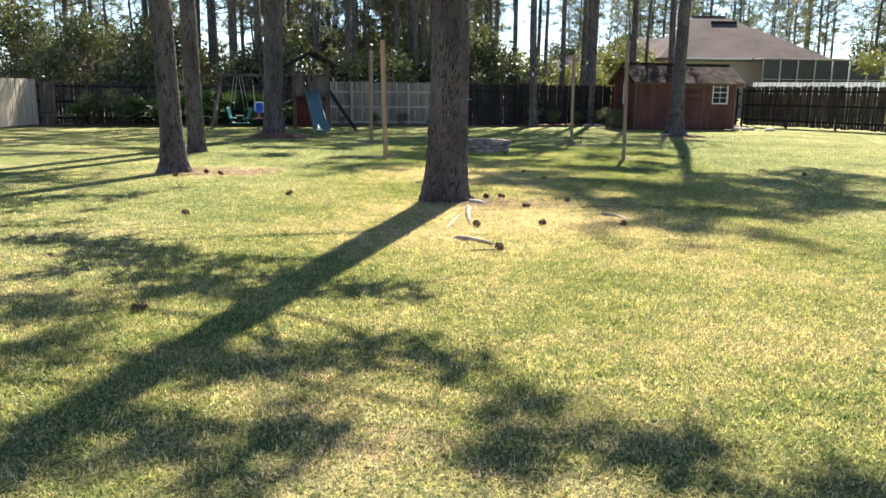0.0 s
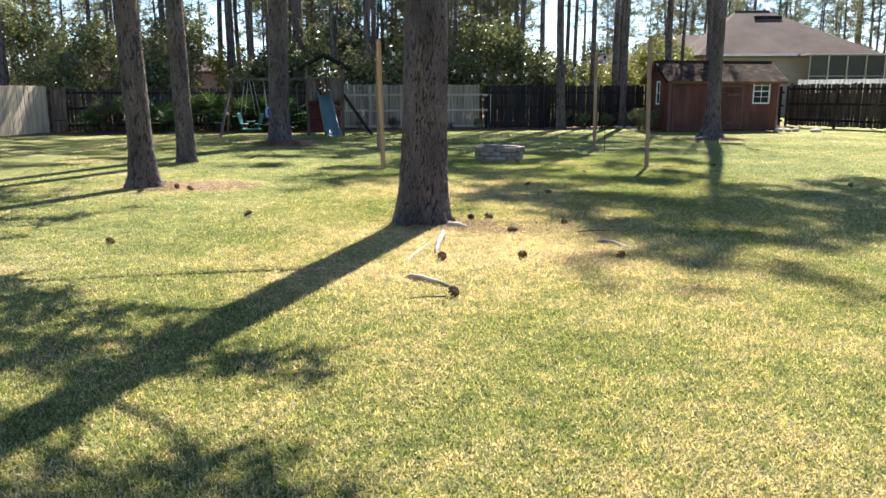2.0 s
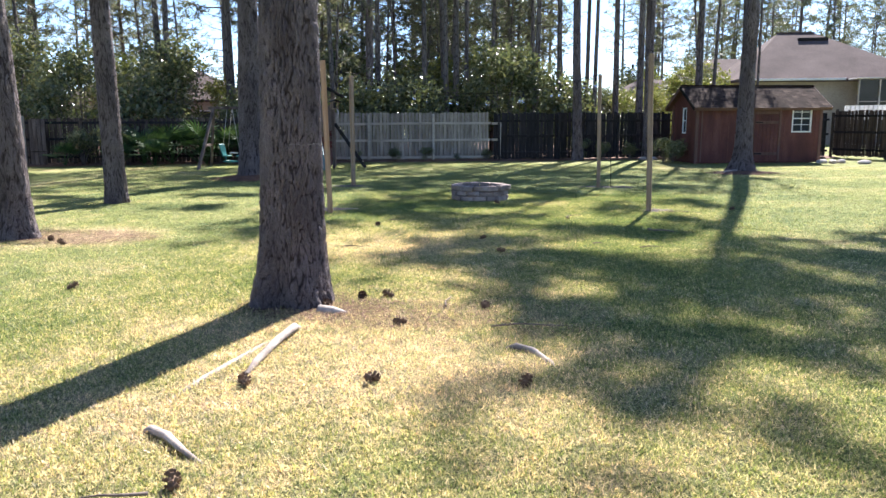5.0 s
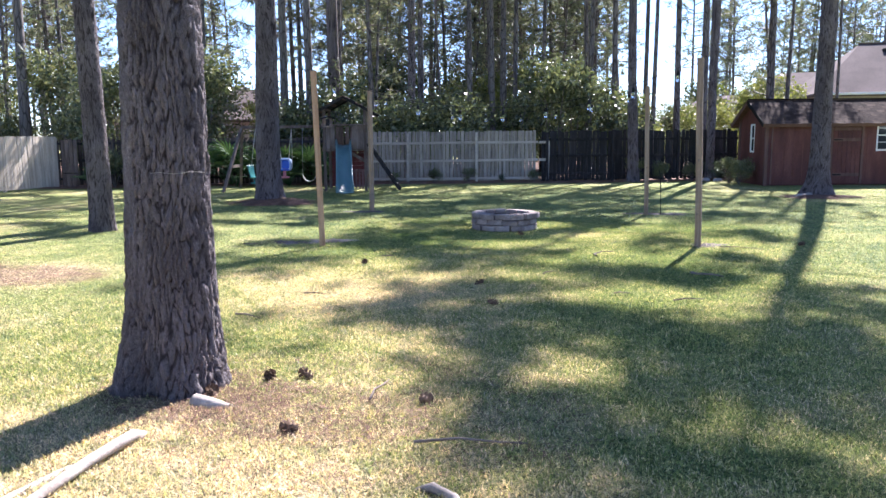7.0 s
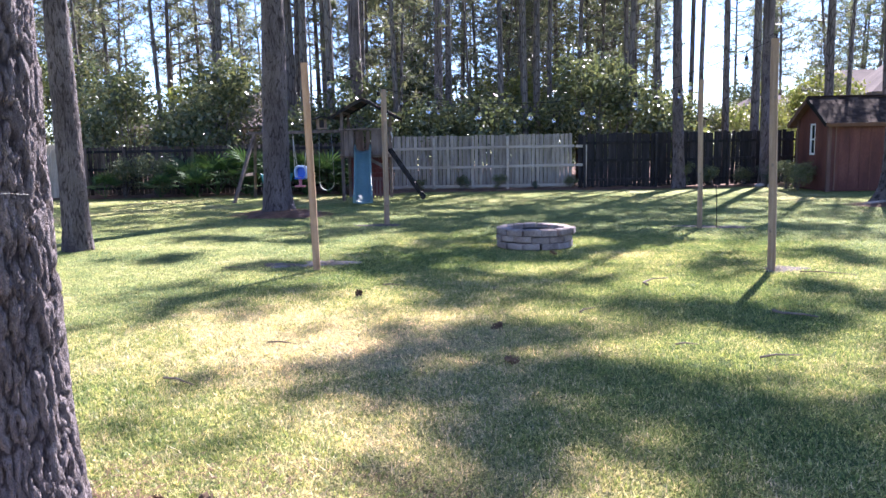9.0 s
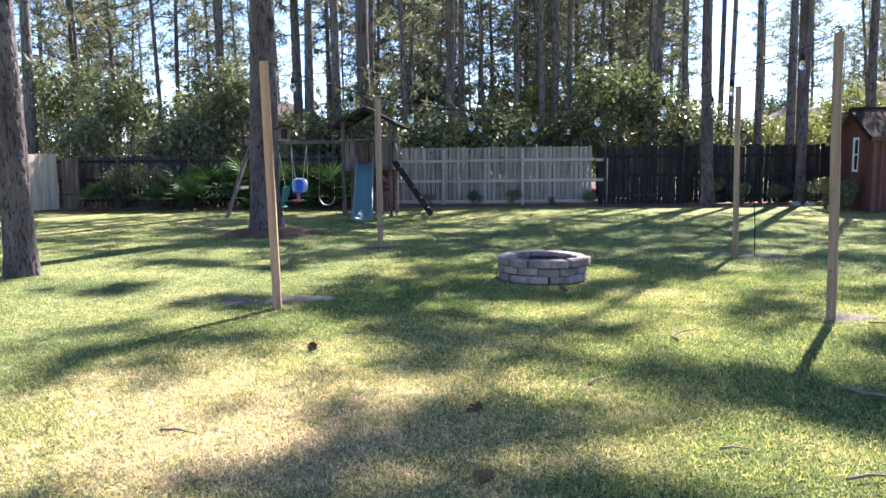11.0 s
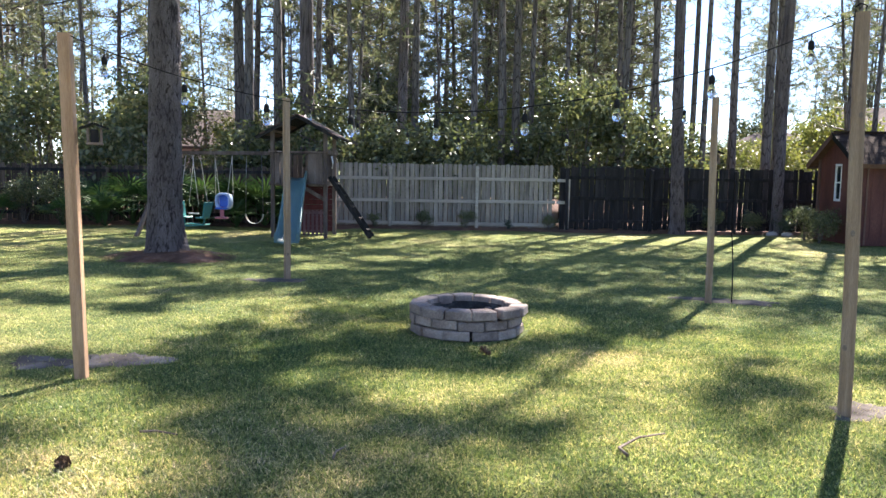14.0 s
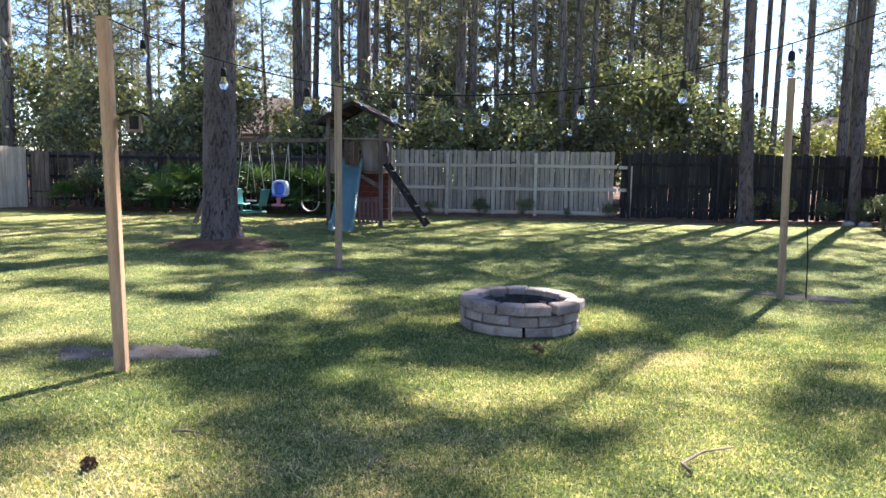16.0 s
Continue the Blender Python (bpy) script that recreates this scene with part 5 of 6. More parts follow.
def crown_parts(parent, h, r_at, low, top_spread, limbs, clumps, size, per, seed, lean=(0, 0), wide=1.0, shade_boughs=()):
    """Limbs along the upper trunk with needle clumps along their outer halves, and added boughs placed for their shade.
    """
    rng = random.Random(seed)
    bm = bmesh.new()
    centres = []
    for k in range(limbs):
        f = (k + rng.random()) / limbs
        z = low + (h - low - 0.3) * f
        a = k * 2.39996 + rng.uniform(-0.5, 0.5)
        ln = top_spread * (0.35 + 0.9 * math.sin(math.pi * min(1, 0.22 + 0.78 * f)) ** 0.8) * rng.uniform(0.55, 1.15) * wide
        up = rng.uniform(-0.05, 0.45) + 0.35 * f
        st = Vector((lean[0] * z, lean[1] * z, z))
        d = Vector((math.cos(a), math.sin(a), up)).normalized()
        mid = st + d * ln * 0.5 + Vector((0, 0, -0.06 * ln))
        end = st + d * ln + Vector((0, 0, 0.06 * ln))
        r = min(r_at * 0.35, 0.015 + 0.018 * ln)
        tube(bm, [st, mid, end], [r, r * 0.6, r * 0.2], 3, False)
        for c in range(clumps):
            g = 0.35 + 0.65 * (c + rng.random()) / clumps
            p = st.lerp(mid, g * 2) if g < 0.5 else mid.lerp(end, g * 2 - 1)
            q = p + Vector((rng.gauss(0, 1), rng.gauss(0, 1), rng.gauss(0, 0.6))) * (0.16 * ln * g + 0.05)
            if (q - p).length > 0.25:
                tube(bm, [p, q], [0.008, 0.004], 3, False)
            centres.append(q)
    # added boughs, set where their shadows fall on chosen lawn spots
    for z, dx, dy, rx, ry in shade_boughs:
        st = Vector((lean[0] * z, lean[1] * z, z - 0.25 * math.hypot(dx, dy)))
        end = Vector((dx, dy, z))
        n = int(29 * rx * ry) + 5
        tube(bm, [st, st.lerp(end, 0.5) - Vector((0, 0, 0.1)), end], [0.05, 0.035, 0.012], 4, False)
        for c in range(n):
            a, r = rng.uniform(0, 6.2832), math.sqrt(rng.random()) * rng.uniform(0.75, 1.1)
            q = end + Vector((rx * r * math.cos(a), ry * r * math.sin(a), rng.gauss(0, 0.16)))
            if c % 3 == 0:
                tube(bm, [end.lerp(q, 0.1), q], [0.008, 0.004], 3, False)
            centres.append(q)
    tagged(part("branchwork", bm, M_FARBARK, parent), kind="stuff")
    v = needle_clumps([tuple(c) for c in centres], size, per, seed)
    me = raw_mesh("crown", v, np.arange(len(v)), 3, M_NEEDLE)
    ob = tagged(new("crown", me), kind="stuff")
    ob.parent = parent


def yard_pine(x, y, r0, lean, h, low, label, seg, dz, cells, flare, seed, spread=3.2, limbs=40, clumps=7, size=0.42, per=16, wide=1.0, shade_boughs=()):
    root = thing("pine_tree", label, "tree", pose(x, y, 0), group="yard pines")
    bark_trunk("trunk", root, (x, y), lean, r0, r0 * 0.2, h, flare, cells, seg, dz, seed)
    crown_parts(root, h, r0, low, spread, limbs, clumps, size, per, seed, lean, wide, shade_boughs)


# unseen boughs added to shape the lawn's shade: height, offset, half widths
MAIN_SHADE_BOUGHS = ((4.7, -1.26, -0.5, 1.2, 0.66), (6.5, -0.16, 0.6, 0.95, 0.5), (5.8, 0.9, 0, 0.37, 0.27), (8.5, 0.09, 0.8, 0.85, 0.37), (6.8, 0.71, -0.8, 0.61, 0.27), (6.8, 1.44, -0.5, 0.61, 0.3), (9.6, 0.68, 0.6, 0.55, 0.49), (8.8, 1.35, 0, 0.43, 0.37), (9.5, 2.69, 0.8, 0.4, 0.44), (7.8, 3.02, -0.8, 0.29, 0.34), (8.6, 3.69, -0.5, 0.37, 0.2), (7.2, -1.43, 0.6, 0.73, 0.3), (8.4, -1.03, 0, 0.61, 0.49), (5.1, -1.89, 0.4, 0.6, 0.4), (3.7, -3.03, -0.5, 0.8, 0.35))
SHED_SHADE_BOUGHS = ((18.0, -2.31, -0.5, 1.03, 1.3), (18.7, -1.39, 0.6, 1.16, 0.98), (19.1, -0.63, 0, 0.68, 0.9), (21.1, -1.39, 0.8, 0.68, 0.74), (20.3, -1.21, -0.8, 0.82, 0.56), (20.7, -0.31, -0.5, 0.68, 0.56), (20.3, 0.19, 0.6, 0.68, 0.65), (19.2, 1.19, 0, 1.09, 1.46), (17.2, 0.84, 0.8, 0.82, 1.14), (16.8, 1.88, -0.8, 0.96, 1.46), (14.8, 2.53, -0.5, 1.09, 1.62), (18.3, 0.23, 0.6, 0.55, 0.81), (19.0, 0.26, 0.4, 0.53, 0.62), (19.6, -0.83, -0.5, 0.37, 0.38), (20.3, 2.28, 0.4, 0.84, 0.88), (14.7, -0.97, -0.5, 0.63, 0.62), (18.4, -2.71, 0.4, 0.4, 0.5), (16.4, 1.61, -0.5, 0.8, 0.8), (20.8, 1.36, 0, 0.5, 0.4))
FENCE_SHADE_BOUGHS = ((17.6, -0.18, -0.5, 1.37, 1.23), (20.3, 0.89, 0.6, 1.04, 0.72), (19.5, -0.65, 0, 1.04, 0.52), (18.8, -1.66, -0.8, 0.65, 0.39), (13.2, -2.33, -0.5, 1.3, 1.56), (17.7, 0.94, 0.6, 0.59, 0.78), (15.4, -3.56, 0, 1.04, 0.91), (15.4, 1.74, 0.8, 0.91, 0.78), (15.1, -0.5, -0.8, 0.78, 0.65), (12.2, 0.5, 0.4, 0.9, 0.7), (9.8, -1.52, -0.5, 0.9, 0.6), (8.2, 0.8, 0, 0.9, 0.7), (18.2, 1.03, 0.4, 0.4, 0.5), (17.5, 1.43, -0.5, 0.35, 0.3))
SLIM_SHADE_BOUGHS = ((21.0, -1.2, -0.5, 0.66, 0.47), (22.5, -0.09, 0.6, 0.72, 0.45), (20.9, 0.09, 0, 0.59, 0.52), (23.3, 1.59, 0.8, 0.78, 0.55), (21.5, 2.24, -0.8, 0.65, 0.59), (23.1, 0.85, -0.5, 0.72, 0.33), (24.5, 0.6, 0.6, 0.65, 0.52), (22.7, -0.46, 0, 0.29, 0.21), (20.0, 1.82, 0.8, 0.45, 0.98), (20.2, 2.76, -0.8, 0.65, 0.65), (15.9, 0.02, -0.5, 0.78, 0.52), (18.7, 2.91, 0.6, 0.65, 0.78), (24.7, 0.03, 0, 0.39, 0.33), (13.9, 0.08, 0.4, 0.8, 0.7), (10.0, 0.12, -0.5, 1.0, 0.7), (15.6, -0.22, 0, 0.6, 0.5), (14.5, 1.99, 0.4, 0.8, 0.7), (17.1, -0.41, -0.5, 0.3, 0.45), (19.4, -0.52, 0.4, 0.35, 0.35), (17.6, -0.65, -0.5, 0.3, 0.45))
yard_pine(0.07, 11.3, 0.268, (0.03, 0.0), 20, 11.0, "large pine with deeply plated grey-brown bark on the lawn", 260, 0.017, 40, 0.11, 1, spread=1.75, limbs=30, clumps=9, size=0.42, per=20, shade_boughs=MAIN_SHADE_BOUGHS)
yard_pine(-5.42, 14.45, 0.20, (-0.04, 0.0), 21, 4.3, "pine with plated grey bark leaning slightly", 130, 0.032, 22, 0.105, 2, size=0.5)
yard_pine(-6.75, 18.85, 0.195, (-0.03, 0.0), 20, 7.0, "slimmer pine with grey plated bark leaning slightly", 110, 0.04, 20, 0.05, 3, size=0.5)
yard_pine(-6.62, 24.95, 0.295, (0.012, 0.0), 22, 12.5, "stout pine with dark plated bark beside the play set", 150, 0.03, 28, 0.13, 4, spread=3.4, limbs=48, clumps=8, size=0.5)
yard_pine(7.4, 30.2, 0.25, (-0.004, 0.0), 22.5, 21.4, "stout dark-barked pine in front of the shed", 120, 0.04, 23, 0.2, 5, spread=1.6, limbs=8, clumps=6, size=0.5, per=20, shade_boughs=SHED_SHADE_BOUGHS)
yard_pine(2.2, 36.0, 0.185, (-0.02, 0.0), 22.5, 21.3, "straight pine close to the dark fence", 60, 0.07, 14, 0.05, 6, spread=1.3, limbs=6, clumps=5, size=0.5, per=20, shade_boughs=FENCE_SHADE_BOUGHS)
yard_pine(4.9, 36.9, 0.155, (0.006, 0.0), 25.5, 24.4, "slim pine close to the dark fence", 60, 0.07, 12, 0.05, 7, spread=1.2, limbs=6, clumps=5, size=0.5, per=20, shade_boughs=SLIM_SHADE_BOUGHS)
# more unseen boughs, added to shade the back left of the lawn
PLAY_SHADE_BOUGHS = ((15.6, 4.49, 0.4, 1.2, 0.45), (16.8, 3.6, -0.5, 1.1, 0.5), (13.3, 5.4, 0, 1.1, 0.45), (11.8, 3.14, 0.4, 1.1, 0.45), (13.0, 1.74, -0.5, 1.2, 0.4), (16.0, 1.65, 0, 1.0, 0.4), (9.9, 5.0, 0.4, 1.0, 0.5), (8.7, 1.29, -0.5, 1.0, 0.5), (18.8, 5.53, 0, 0.8, 0.4))
GATE_SHADE_BOUGHS = ((18.2, 4.28, 0.4, 1.1, 0.5), (11.9, 3.7, -0.5, 1.0, 0.5), (20.1, 5.2, 0, 0.8, 0.4), (10.5, 4.75, 0.4, 1.1, 0.5), (14.6, 4.07, -0.5, 0.8, 0.4), (11.9, 6.4, 0, 0.9, 0.4), (18.1, 6.26, 0.4, 0.5, 0.3))
yard_pine(-9.31, 35.43, 0.27, (0.004, 0.0), 21.5, 20.3, "stout dark pine standing behind the play set", 60, 0.07, 16, 0.05, 8, spread=1.3, limbs=6, clumps=5, size=0.5, per=20, shade_boughs=PLAY_SHADE_BOUGHS)
# this pine is added to carry boughs that shade the lawn
yard_pine(-6.56, 36.69, 0.17, (0.004, 0.0), 21.5, 20.3, "dark pine added behind the pale fence for its shade on the lawn", 50, 0.08, 12, 0.05, 9, spread=1.3, limbs=6, clumps=5, size=0.5, per=20, shade_boughs=GATE_SHADE_BOUGHS)


# ---- woods beyond the fence ----
def pine_variant(h, r, low, spread, limbs, clumps, size, per, seed, bend):
    root = thing("pine_tree", "tall slim woodland pine with a thin needle crown", "tree", group="woodland pines")
    bm = bmesh.new()
    rng = random.Random(seed)
    pts, rad = [], []
    for i in range(9):
        f = i / 8
        pts.append((bend * math.sin(f * 2.2) * f, 0.5 * bend * math.sin(f * 3 + seed) * f, -0.1 + h * f))
        rad.append(r * (1 - 0.8 * f) + (0.05 if i == 0 else 0))
    tube(bm, pts, rad, 9)
    part("trunk", bm, M_FARBARK, root)
    crown_parts(root, h, r, low, spread, limbs, clumps, size, per, seed, (bend * 0.06, 0))
    return root


TALL = (19, 17, 21, 12, 16, 19, 16, 21)
VARIANTS = [
    pine_variant(19, 0.15, 8.5, 2.2, 24, 6, 0.44, 10, 31, 0.3),
    pine_variant(17, 0.11, 7.5, 1.8, 22, 5, 0.42, 10, 32, -0.5),
    pine_variant(21, 0.19, 10.5, 2.6, 26, 6, 0.46, 10, 33, 0.2),
    pine_variant(12, 0.08, 3.0, 1.4, 26, 5, 0.38, 11, 34, 0.6),
    pine_variant(16, 0.06, 7.0, 1.1, 16, 4, 0.38, 10, 35, -0.8),
    pine_variant(19, 0.16, 6.0, 2.4, 34, 7, 0.48, 11, 36, 0.4),
    pine_variant(16, 0.13, 4.5, 2.1, 34, 7, 0.46, 11, 37, -0.4),
    pine_variant(21, 0.2, 8.5, 2.9, 36, 7, 0.50, 12, 38, 0.2),
]
_places = [along(-13.0, 2.6), along(-16.2, 5.0), along(-9.9, 3.1), along(-6.2, 2.3), along(-3.5, 4.5), along(-20, 16), along(-8, 18), along(0, 20)]


def fitted(v, p, sc):
    """Trees by the fence stay low enough to leave the middle of the lawn in the sun."""
    if -8.5 < p.x < 12:
        sc = min(sc, max(0.45, (p.y - 22.0) / 0.9166 / TALL[VARIANTS.index(v)]))
    return Matrix.Diagonal((max(sc, 0.8), max(sc, 0.8), sc, 1))


def plant_woods():
    rng = random.Random(77)
    spots = []
    # bearings well filled behind the fence, thinner towards the houses
    tries = 0
    while len(spots) < 70 and tries < 4000:
        tries += 1
        s, k = rng.uniform(-34, 13), 1.3 + 34 * rng.random() ** 1.5
        p = along(s, k)
        if s > 6 and 6.0 < k < 26:
            continue
        if s > 3 and rng.random() < 0.45:
            continue
        if s < -18 and k < -1:
            continue
        if any((p - q).length < 0.9 + 0.035 * k for q in spots):
            continue
        if any(abs(p.x - a) < 9 and abs(p.y - b) < 9 for a, b in ((11.5, 70), (-27, 58))):
            continue
        spots.append(p)
    for p in spots:
        back = (p - FENCE_AT).dot(V)
        v = rng.choice(VARIANTS[:5] + VARIANTS[:2]) if back < 11 else rng.choice(VARIANTS[5:] + VARIANTS[5:7])
        sc = rng.uniform(0.85, 1.2)
        copy_thing(v, Matrix.Translation(p) @ pose(0, 0, 0, rng.uniform(-1.5, 1.5), rng.uniform(-1.5, 1.5), rng.uniform(0, 360)) @ fitted(v, p, sc))
    for i in range(12):
        p = along(rng.uniform(-22, 5), rng.uniform(11, 22))
        sc = rng.uniform(0.75, 1.0)
        copy_thing(VARIANTS[rng.choice([5, 6, 6])], Matrix.Translation(p) @ pose(0, 0, 0, 0, 0, rng.uniform(0, 360)) @ Matrix.Diagonal((sc, sc, sc, 1)))
    # slim trunks standing close behind the dark fence
    for s, k, v in ((3.3, 2.0, 0), (3.95, 3.4, 4), (4.9, 2.2, 1), (6.0, 2.6, 0), (6.75, 1.8, 2), (7.6, 3.0, 0), (9.6, 2.2, 2), (-1.0, 3.0, 2), (-2.4, 2.6, 0), (-4.4, 3.4, 2), (0.7, 3.6, 1)):
        copy_thing(VARIANTS[v], Matrix.Translation(along(s, k)) @ pose(0, 0, 0, rng.uniform(-1, 1), rng.uniform(-1, 1), rng.uniform(0, 360)) @ fitted(VARIANTS[v], along(s, k), 1.0))
    # half-grown pines with low crowns that close the view between the trunks
    for i in range(13):
        p = along(rng.uniform(-11, 2.5), rng.uniform(6, 18))
        v = VARIANTS[rng.choice([3, 3, 6])]
        copy_thing(v, Matrix.Translation(p) @ pose(0, 0, 0, 0, 0, rng.uniform(0, 360)) @ fitted(v, p, rng.uniform(0.7, 1.05)))
    for s, k in ((3.4, 13), (5.2, 15), (4.4, 19)):
        copy_thing(VARIANTS[6], Matrix.Translation(along(s, k)) @ pose(0, 0, 0, 0, 0, rng.uniform(0, 360)) @ fitted(VARIANTS[6], along(s, k), 0.85))
    # unseen pines on the near side of the yard, behind the walker and beside the side fences, added to hold back sky
    # light
    for x, y in ((-34, 6), (-30, 16), (-31, -6), (-22, -18), (-13, -22), (-5, -20), (3, -23), (11, -19), (19, -22), (27, -14), (33, -3), (35, 8), (34, 17), (0, -30), (-17, -30), (16, -31)):
        copy_thing(VARIANTS[rng.choice([5, 7])], Matrix.Translation((x, y, 0)) @ pose(0, 0, 0, 0, 0, rng.uniform(0, 360)) @ Matrix.Diagonal((1.3, 1.3, 1.1, 1)))
    # a distant belt behind the houses
    for i in range(46):
        b = rng.uniform(-42, 46)
        d = rng.uniform(75, 120)
        p = Vector((1 + d * math.sin(radians(b)), d * math.cos(radians(b)), 0))
        sc = rng.uniform(0.9, 1.25)
        copy_thing(rng.choice(VARIANTS[5:]), Matrix.Translation(p) @ pose(0, 0, 0, 0, 0, rng.uniform(0, 360)) @ Matrix.Diagonal((sc, sc, sc, 1)))
    for i in range(16):
        b, d = rng.uniform(9, 36), rng.uniform(74, 96)
        sc = rng.uniform(0.85, 1.15)
        copy_thing(VARIANTS[rng.choice([5, 6, 6])], Matrix.Translation((1 + d * math.sin(radians(b)), d * math.cos(radians(b)), 0)) @ pose(0, 0, 0, 0, 0, rng.uniform(0, 360)) @ Matrix.Diagonal((sc, sc, sc, 1)))
    # pines beyond the neighbouring house
    for i in range(30):
        b = rng.uniform(-6, 36)
        d = rng.uniform(78, 112)
        p = Vector((1 + d * math.sin(radians(b)), d * math.cos(radians(b)), 0))
        sc = rng.uniform(0.75, 1.15)
        copy_thing(rng.choice(VARIANTS[5:]), Matrix.Translation(p) @ pose(0, 0, 0, 0, 0, rng.uniform(0, 360)) @ Matrix.Diagonal((sc, sc, sc, 1)))


plant_woods()
for _v, _p in zip(VARIANTS, _places):
    _v.matrix_basis = Matrix.Translation(_p) @ fitted(_v, _p, 1.0)


def shrub_mesh(h, w, n, size, seed, material):
    """Leaves on the outside of several uneven lobes, with gaps between them."""
    rng = np.random.default_rng(seed)
    lobes = []
    for k in range(9):
        a = rng.random() * 6.28
        r = w * 0.42 * rng.random() ** 0.6
        z = h * (0.22 + 0.68 * rng.random())
        lobes.append((r * math.cos(a), r * math.sin(a), z, (0.20 + 0.14 * rng.random()) * w, (0.14 + 0.1 * rng.random()) * h))
    lobes = np.array(lobes)
    pick = rng.integers(0, len(lobes), n)
    d = rng.normal(size=(n, 3))
    d /= np.linalg.norm(d, axis=1, keepdims=True)
    rad = rng.random((n, 1)) ** 0.35 * (1 + 0.25 * rng.normal(size=(n, 1)) * 0.6)
    c = lobes[pick, :3] + d * rad * np.stack([lobes[pick, 3], lobes[pick, 3], lobes[pick, 4]], -1)
    gap = np.sin(c[:, 0] * 3.1 + seed) * np.sin(c[:, 1] * 3.3 + 1) * np.sin(c[:, 2] * 3.7 + 2)
    keep = (gap > -0.33) & (c[:, 2] > 0.05)
    c = c[keep]
    n = len(c)
    t = rng.normal(size=(n, 3))
    t[:, 2] -= 0.3
    t /= np.linalg.norm(t, axis=1, keepdims=True)
    s = np.cross(t, rng.normal(size=(n, 3)))
    s /= np.linalg.norm(s, axis=1, keepdims=True) + 1e-9
    ln = size * (0.6 + 0.8 * rng.random((n, 1)))
    v = np.empty((n, 4, 3))
    v[:, 0] = c
    v[:, 1] = c + t * ln * 0.5 + s * ln * 0.27
    v[:, 2] = c + t * ln
    v[:, 3] = c + t * ln * 0.5 - s * ln * 0.27
    return raw_mesh("foliage", v.reshape(-1, 3), np.arange(4 * n), 4, material), lobes


def shrub(h, w, n, size, seed, material, label, m):
    root = thing("shrub", label, "shrub", m, group="undergrowth behind the fence")
    me, lobes = shrub_mesh(h, w, n, size, seed, material)
    ob = new("foliage", me)
    ob.parent = root
    bm = bmesh.new()
    for l in lobes:
        e = Vector(l[:3])
        tube(bm, [(0.08 * l[0], 0.08 * l[1], -0.05), (0.4 * l[0], 0.4 * l[1], 0.55 * l[2]), e], [0.035, 0.022, 0.008], 5, False)
    part("stem", bm, M_FARBARK, root)
    return root


def plant_shrubs():
    rng = random.Random(12)
    dark = "tall dark-green broadleaf shrub behind the fence"
    yel = "yellow-green leafy shrub lit from behind"
    kinds = [shrub(4.2, 3.4, 4600, 0.15, 1, M_LEAF, dark, Matrix.Translation(along(-2.5, 1.9))),
             shrub(3.4, 3.0, 4000, 0.14, 2, M_LEAF, dark, Matrix.Translation(along(-5.5, 1.7))),
             shrub(5.4, 3.2, 5000, 0.16, 3, M_LEAF, dark, Matrix.Translation(along(1.0, 2.4))),
             shrub(4.4, 2.8, 3600, 0.16, 4, M_LEAFY, yel, Matrix.Translation(along(-0.6, 5.2))),
             shrub(2.6, 2.8, 3200, 0.13, 5, M_LEAFP, "pale dusty green shrub in the undergrowth", Matrix.Translation(along(-14.5, 2.1)))]
    for s in np.arange(-30, 4.5, 1.75):
        k = rng.choice([1, 0, 4, 2] if s < -8 else [0, 1, 2, 0, 2, 1] if s < 3.5 else [1, 3])
        sc = rng.uniform(0.8, 1.1) if s < -8 else rng.uniform(0.8, 1.1)
        copy_thing(kinds[k], Matrix.Translation(along(s + rng.uniform(-0.5, 0.5), rng.uniform(1.6, 3.4))) @ pose(0, 0, 0, 0, 0, rng.uniform(0, 360)) @ Matrix.Diagonal((sc, sc, sc, 1)))
    for s in np.arange(-34, 6, 2.5):
        k = rng.choice([0, 2, 3, 2, 3])
        sc = rng.uniform(0.75, 1.15)
        copy_thing(kinds[k], Matrix.Translation(along(s + rng.uniform(-0.9, 0.9), rng.uniform(6, 12))) @ pose(0, 0, 0, 0, 0, rng.uniform(0, 360)) @ Matrix.Diagonal((sc, sc, sc, 1)))
    for n, (s, k, sc) in enumerate(((4.6, 3.0, 0.62), (6.3, 4.2, 0.6), (8.0, 3.6, 0.62), (9.8, 3.2, 0.6), (4.0, 8.0, 0.8), (6.8, 9.0, 0.75), (12.2, 3.4, 0.55), (5.2, 5.5, 0.7), (7.4, 6.5, 0.72), (8.8, 5.4, 0.66), (6.2, 11.0, 0.85), (3.4, 5.2, 0.75), (9.0, 9.0, 0.7))):
        copy_thing(kinds[(3, 1, 4)[n % 3]], Matrix.Translation(along(s, k)) @ pose(0, 0, 0, 0, 0, rng.uniform(0, 360)) @ Matrix.Diagonal((sc, sc, sc, 1)))
    # hazy low growth far behind the dark fence
    for i in range(16):
        b = rng.uniform(-8, 13)
        d = rng.uniform(52, 74)
        sc = rng.uniform(0.8, 1.15)
        p = Vector((1 + d * math.sin(radians(b)), d * math.cos(radians(b)), 0))
        if 4 < p.x < 22 and 43 < p.y < 76:
            continue
        copy_thing(kinds[rng.choice([1, 3, 4, 2])], Matrix.Translation(p) @ pose(0, 0, 0, 0, 0, rng.uniform(0, 360)) @ Matrix.Diagonal((sc, sc, sc, 1)))
    for x, y, sc in ((8.2, 50.0, 1.05), (9.7, 51.6, 0.9), (6.6, 51.0, 0.95), (22.6, 47.5, 0.9)):
        copy_thing(kinds[3], Matrix.Translation((x, y, 0)) @ pose(0, 0, 0, 0, 0, rng.uniform(0, 360)) @ Matrix.Diagonal((sc, sc, sc, 1)))
